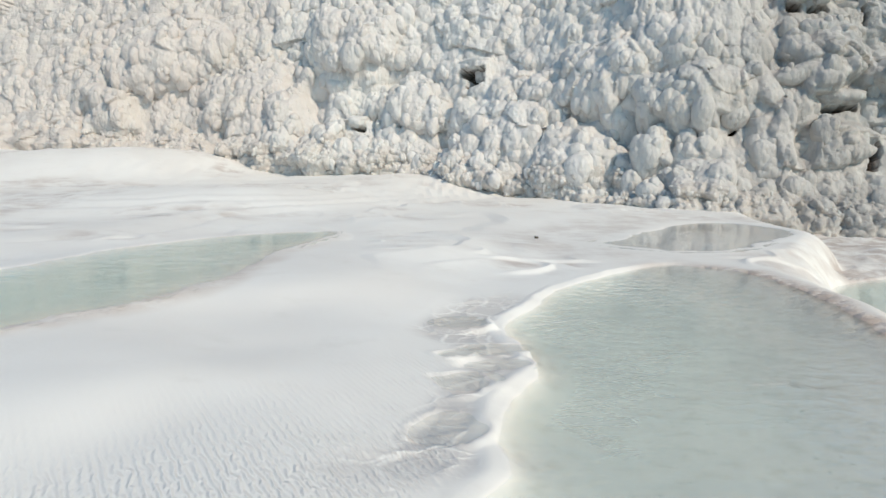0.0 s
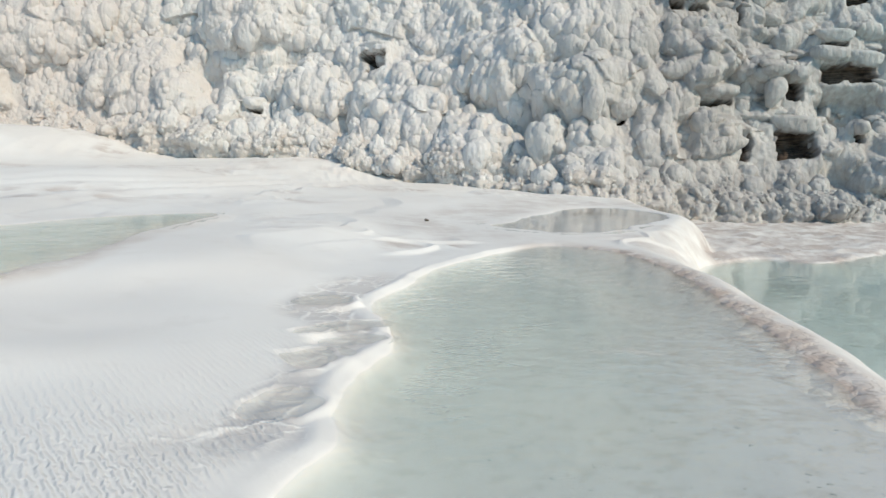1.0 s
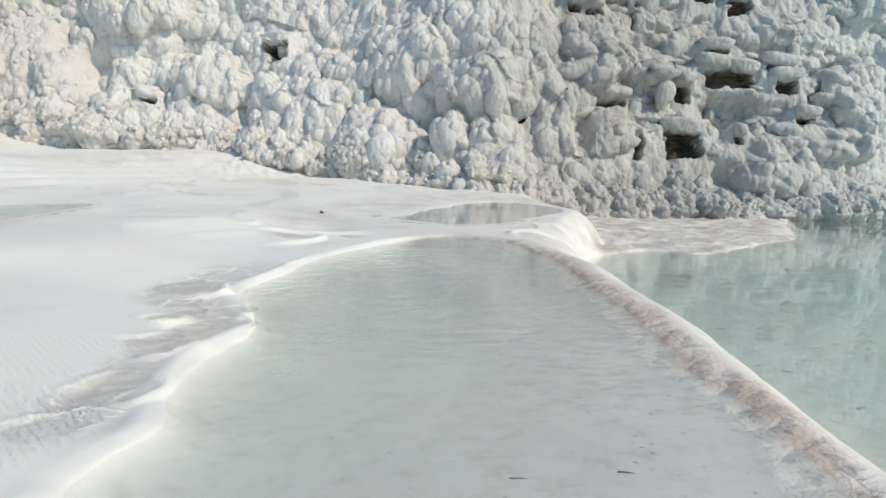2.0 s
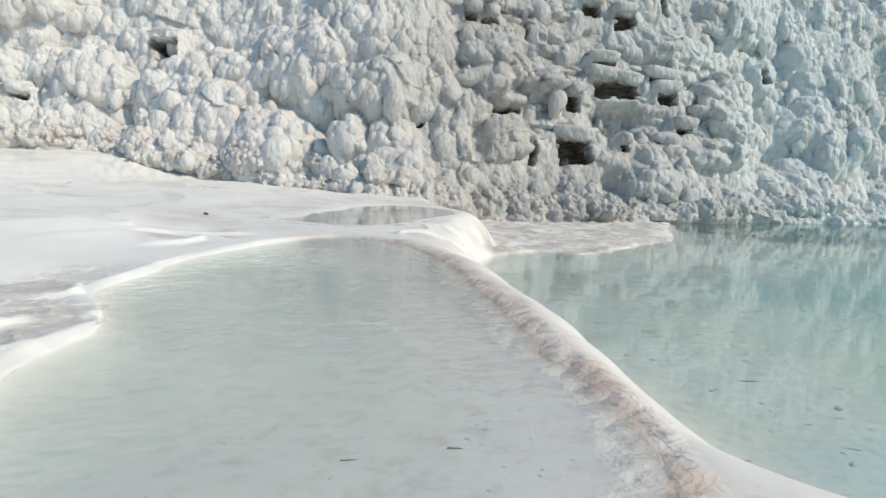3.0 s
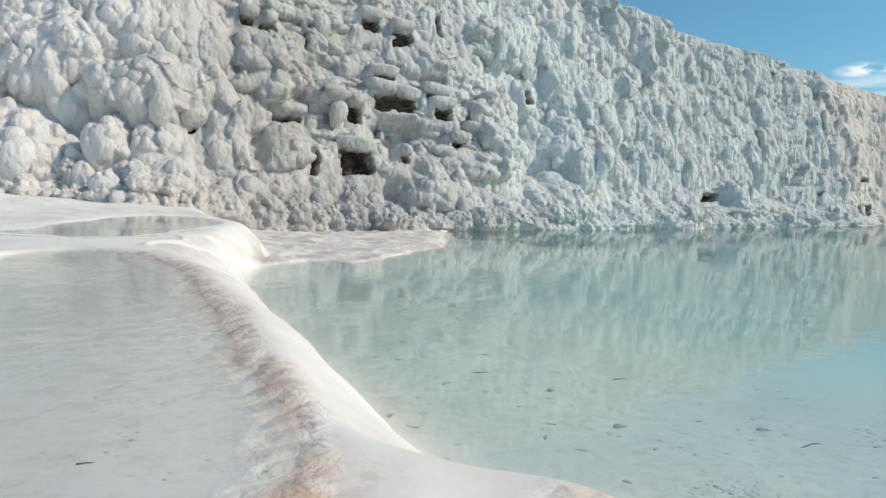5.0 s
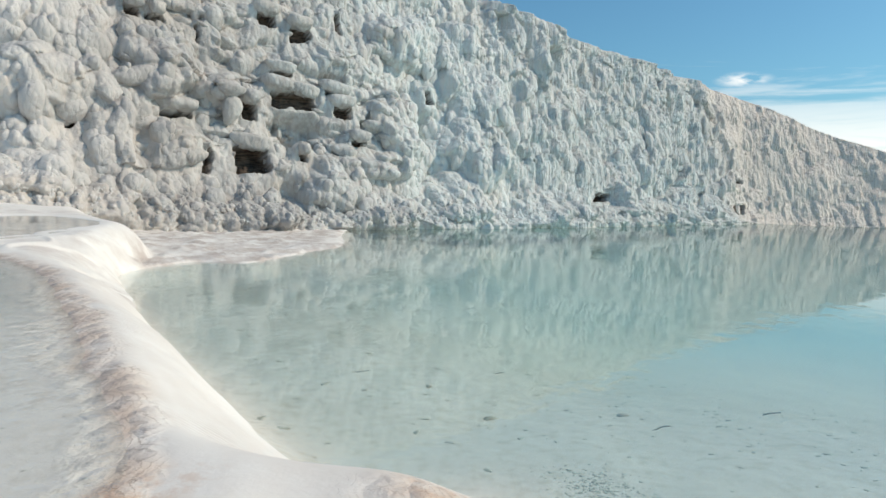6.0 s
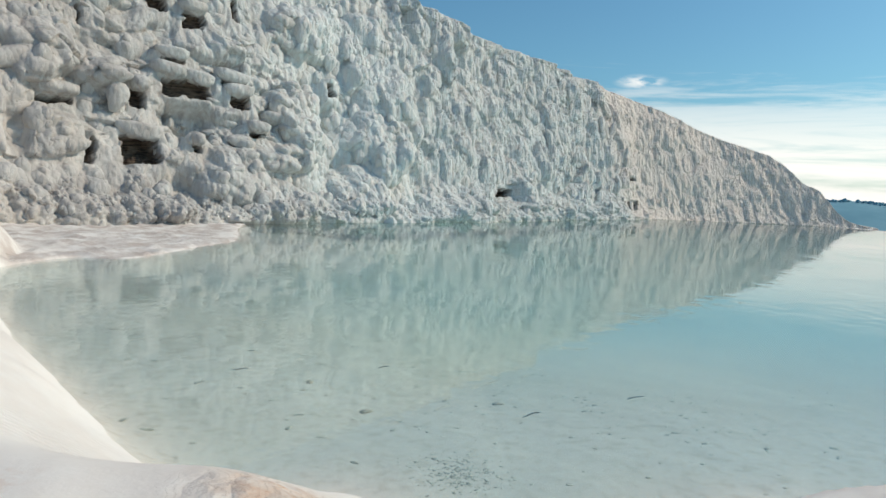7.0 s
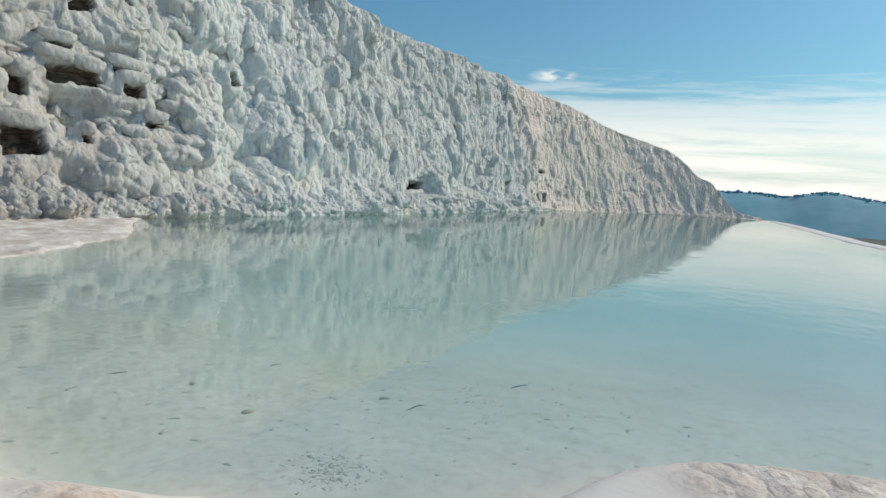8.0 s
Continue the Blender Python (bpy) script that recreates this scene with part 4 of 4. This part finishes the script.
while tries < 3000:
    tries += 1
    s = rnd.uniform(30.0, 82.0)
    j = face_i(s, 1)[1]
    z = wzb[0, j] + (abs(rnd.gauss(0, 0.7)) if rnd.random() < 0.9 else rnd.uniform(0, 9))
    r = rnd.uniform(0.035, 0.08) * rnd.choice((0.8, 1.0, 1.0, 1.6))
    if clear_of_hollows(s, z, r):
        p, turn = seat_on_face(s, z, (r, r, r), rnd.uniform(0.4, 1.0))
        add_joined(BUDS[rnd.randrange(5)], Matrix.LocRotScale(p, Euler((rnd.uniform(-1, 1), rnd.uniform(-1, 1), rnd.uniform(0, 6))), (r, r, r * rnd.uniform(0.9, 1.5))))
bulbs = new("bulbs", mesh_of("bulbs", np.concatenate(joined_co), np.concatenate(joined_tri), WALL))
bulbs.parent = wall
tagged(bulbs, "small white travertine bulbs crowded over the wall", kind="stuff")

# slabs that jut over the dark hollows
def slab_mesh(seed):
    """A flat-topped block with rounded corners and a dripping lower edge."""
    me = blob_mesh("ledge", 26, 16, seed, 18, 0.24, WALL)
    co, _ = as_arrays(me)
    co = np.sign(co) * np.abs(co) ** np.array((0.65, 0.7, 0.65))
    low = step01(-co[:, 2], 0.1, 0.8)
    co[:, 2] -= low * 0.35 * np.clip(smooth_noise(co[:, 0] + seed, co[:, 1], 0.33, seed), 0, 1)
    me.vertices.foreach_set("co", co.astype(np.float32).ravel())
    me.update()
    return me


SLABS = [slab_mesh(200 + k) for k in range(5)]
for hs, hz, hw, hh, deep in HOLLOWS_LEFT + HOLLOWS_LEDGES:
    if hw < 0.18:
        continue
    for off in ((-0.5, 0.5) if hw > 0.8 else (0.0,)):
        size = (hw * (0.62 if hw > 0.8 else 1.2), 0.42, 0.20 + 0.15 * hh)
        p, turn = seat_on_face(hs + off * hw * 1.15, hz + hh + size[2] * 1.0, size, 0.30)
        ob = new("ledge", SLABS[rnd.randrange(5)])
        ob.parent = wall
        ob.matrix_world = Matrix.LocRotScale(p, Euler((rnd.uniform(-0.1, 0.1), rnd.uniform(-0.04, 0.16), turn)), size)

# ---- far hills beyond the valley ----
ha = np.radians(np.linspace(18, -75, 220))
hx = np.linspace(0, 1, 14)
HA, HX = np.meshgrid(ha, hx)
deg = np.degrees(HA)
top_el = np.radians(0.62 + 0.16 * np.sin(deg * 0.55 + 1.2) + 0.10 * np.sin(deg * 1.3 + 0.5) - 0.55 * step01(-deg, 9.5, 15.0) + 0.9 * step01(-deg, 16.0, 34.0))
hd = 1500 + 500 * HX
peak = 1.9 + 1900 * np.tan(top_el)
hz = -60 + (peak + 60) * np.sin(HX * math.pi / 2 * 1.25) / 1.0 + 1.2 * fractal(deg * 6, HX * 20, 3.0, 201, 4)
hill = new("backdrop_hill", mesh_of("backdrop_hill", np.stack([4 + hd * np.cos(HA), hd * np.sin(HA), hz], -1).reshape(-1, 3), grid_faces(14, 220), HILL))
tagged(hill, "low forested ridge, painted hazy blue across the valley", "hill", kind="structure")
rng = random.Random(4)

# ridge-top trees, a fringe of far crowns
tree_co, tree_tri, tree_n = [], [], 0
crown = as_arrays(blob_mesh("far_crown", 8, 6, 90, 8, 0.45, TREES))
for k in range(420):
    a = radians(rng.uniform(-40, -1))
    i = int(np.argmin(np.abs(ha - a)))
    j = int(np.argmax(hz[:, i]))
    d = hd[j, i] - rng.uniform(-5, 90)
    h = rng.uniform(1.5, 4.0) * (1.6 if rng.random() < 0.08 else 1.0)
    co = crown[0] * (rng.uniform(2.5, 5), rng.uniform(2.5, 5), h) + (4 + d * math.cos(a), d * math.sin(a), hz[j, i] - 0.5)
    tree_co.append(co)
    tree_tri.append(crown[1] + tree_n)
    tree_n += len(co)
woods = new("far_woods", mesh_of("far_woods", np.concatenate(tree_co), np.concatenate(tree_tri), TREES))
tagged(woods, "far trees painted hazy along the ridge top", "trees", kind="stuff")


# ---- small things in and beside the pools ----
def floor_height(x, y):
    return float(ground_at(np.array([[x]]), np.array([[y]]))[0][0, 0])


def twig(x, y, turn, length, thick):
    bm = bmesh.new()
    r = random.Random(int(x * 1000))
    rings = []
    for i in range(7):
        u = i / 6
        c = Vector((length * (u - 0.5), 0.05 * length * math.sin(u * 5 + x), thick * 0.6 + 0.03 * length * math.sin(u * 3.1) * r.uniform(0.6, 1)))
        w = thick * (1 - 0.55 * u)
        rings.append([bm.verts.new(c + Vector((0, w * math.cos(a), w * math.sin(a)))) for a in (0, 1.05, 2.1, 3.15, 4.2, 5.25)])
    for a, b in zip(rings, rings[1:]):
        for i in range(6):
            bm.faces.new((a[i], a[(i + 1) % 6], b[(i + 1) % 6], b[i]))
    bm.faces.new(rings[0][::-1])
    bm.faces.new(rings[-1])
    me = bpy.data.meshes.new("twig")
    bm.to_mesh(me)
    bm.free()
    me.materials.append(TWIG)
    ob = new("twig", me)
    ob.matrix_world = pose(x, y, floor_height(x, y) - 0.002, 0, 0, turn)
    tagged(ob, "thin dark twig lying on the silty pool floor", "twig", "twigs on the pool floor")


for x, y, turn, length, thick in ((4.44, 3.02, -30, 0.075, 0.0035), (4.84, 2.87, -42, 0.08, 0.0035), (9.6, 5.1, -30, 0.22, 0.007), (10.6, 1.9, -20, 0.28, 0.009),
                                  (12.4, 1.2, -25, 0.3, 0.010), (11.5, 4.4, -12, 0.25, 0.008)):
    twig(x, y, turn, length, thick)


def leaf(x, y, turn, length):
    n = 16
    a = np.arange(n) * 2 * math.pi / n
    co, faces = [], []
    for z in (0.0, 0.004):
        co.append((0, 0, z + 0.004))
        co += [(length * 0.5 * math.cos(t), length * 0.27 * math.sin(t) * (1 - 0.3 * math.cos(t)), z + 0.012 * math.sin(t) ** 2) for t in a]
    for i in range(n):
        j = (i + 1) % n
        faces += [(0, 1 + j, 1 + i), (n + 1, n + 2 + i, n + 2 + j), (1 + i, 1 + j, n + 2 + j), (1 + i, n + 2 + j, n + 2 + i)]
    ob = new("leaf", mesh_of("leaf", co, faces, LEAF))
    ob.matrix_world = pose(x, y, floor_height(x, y) + 0.002, 0, 0, turn)
    tagged(ob, "brown dead leaf sunk in the turquoise pool", "leaf", "leaves in the pool")


leaf(9.47, 3.2, -20, 0.16)
leaf(9.9, 4.3, 30, 0.12)
leaf(10.9, 2.4, -40, 0.15)


def pebble(x, y, size):
    ob = new("pebble", blob_mesh("pebble", 12, 8, int(x * 100), 8, 0.25, TWIG))
    ob.matrix_world = Matrix.LocRotScale((x, y, floor_height(x, y) + size * 0.3), Euler((0.3, 0.2, 1.0)), (size, size * 0.7, size * 0.55))
    tagged(ob, "small dark stone on the white crust", "stone")


pebble(5.18, 13.2, 0.055)

# dark flakes of sediment strewn over the pool floors
chip = as_arrays(blob_mesh("chip", 7, 4, 77, 4, 0.5, BITS))
chip_co, chip_tri, chip_n = [], [], 0
spots = []
for k in range(1400):
    if k < 320:
        q = (rng.gauss(8.62, 0.16), rng.gauss(1.72, 0.17), rng.uniform(0.007, 0.018))
    elif k < 800:
        q = (rng.gauss(11.6, 2.2), rng.gauss(1.6, 1.9), rng.uniform(0.006, 0.022) * rng.choice((0.7, 1.0, 1.0, 1.6)))
    elif k < 880:
        q = (rng.uniform(7.6, 16), rng.uniform(3.0, 11), rng.uniform(0.02, 0.05))
    else:
        q = (rng.uniform(3.4, 7.0), rng.uniform(2.0, 9.5), rng.uniform(0.004, 0.012))
    spots.append(q)
sx, sy = np.array([[q[0] for q in spots]]), np.array([[q[1] for q in spots]])
sz, su, _, _, sl, _, _, _ = ground_at(sx, sy)
for k, (x, y, r) in enumerate(spots):
    if su[0, k] > -0.1 and sl[0, k] > -0.25:
        continue
    m = np.array(Matrix.LocRotScale((x, y, sz[0, k] + r * 0.08), Euler((0, 0, rng.gauss(-0.45, 0.5))), (r * rng.uniform(1.0, 1.6 if k < 320 else 2.6), r * rng.uniform(0.4, 0.9), r * 0.16)))
    chip_co.append(chip[0] @ m[:3, :3].T + m[:3, 3])
    chip_tri.append(chip[1] + chip_n)
    chip_n += len(chip[0])
flakes = new("sediment_flakes", mesh_of("sediment_flakes", np.concatenate(chip_co), np.concatenate(chip_tri), BITS))
tagged(flakes, "dark flakes of sediment scattered on the pool floors", "sediment", kind="stuff")
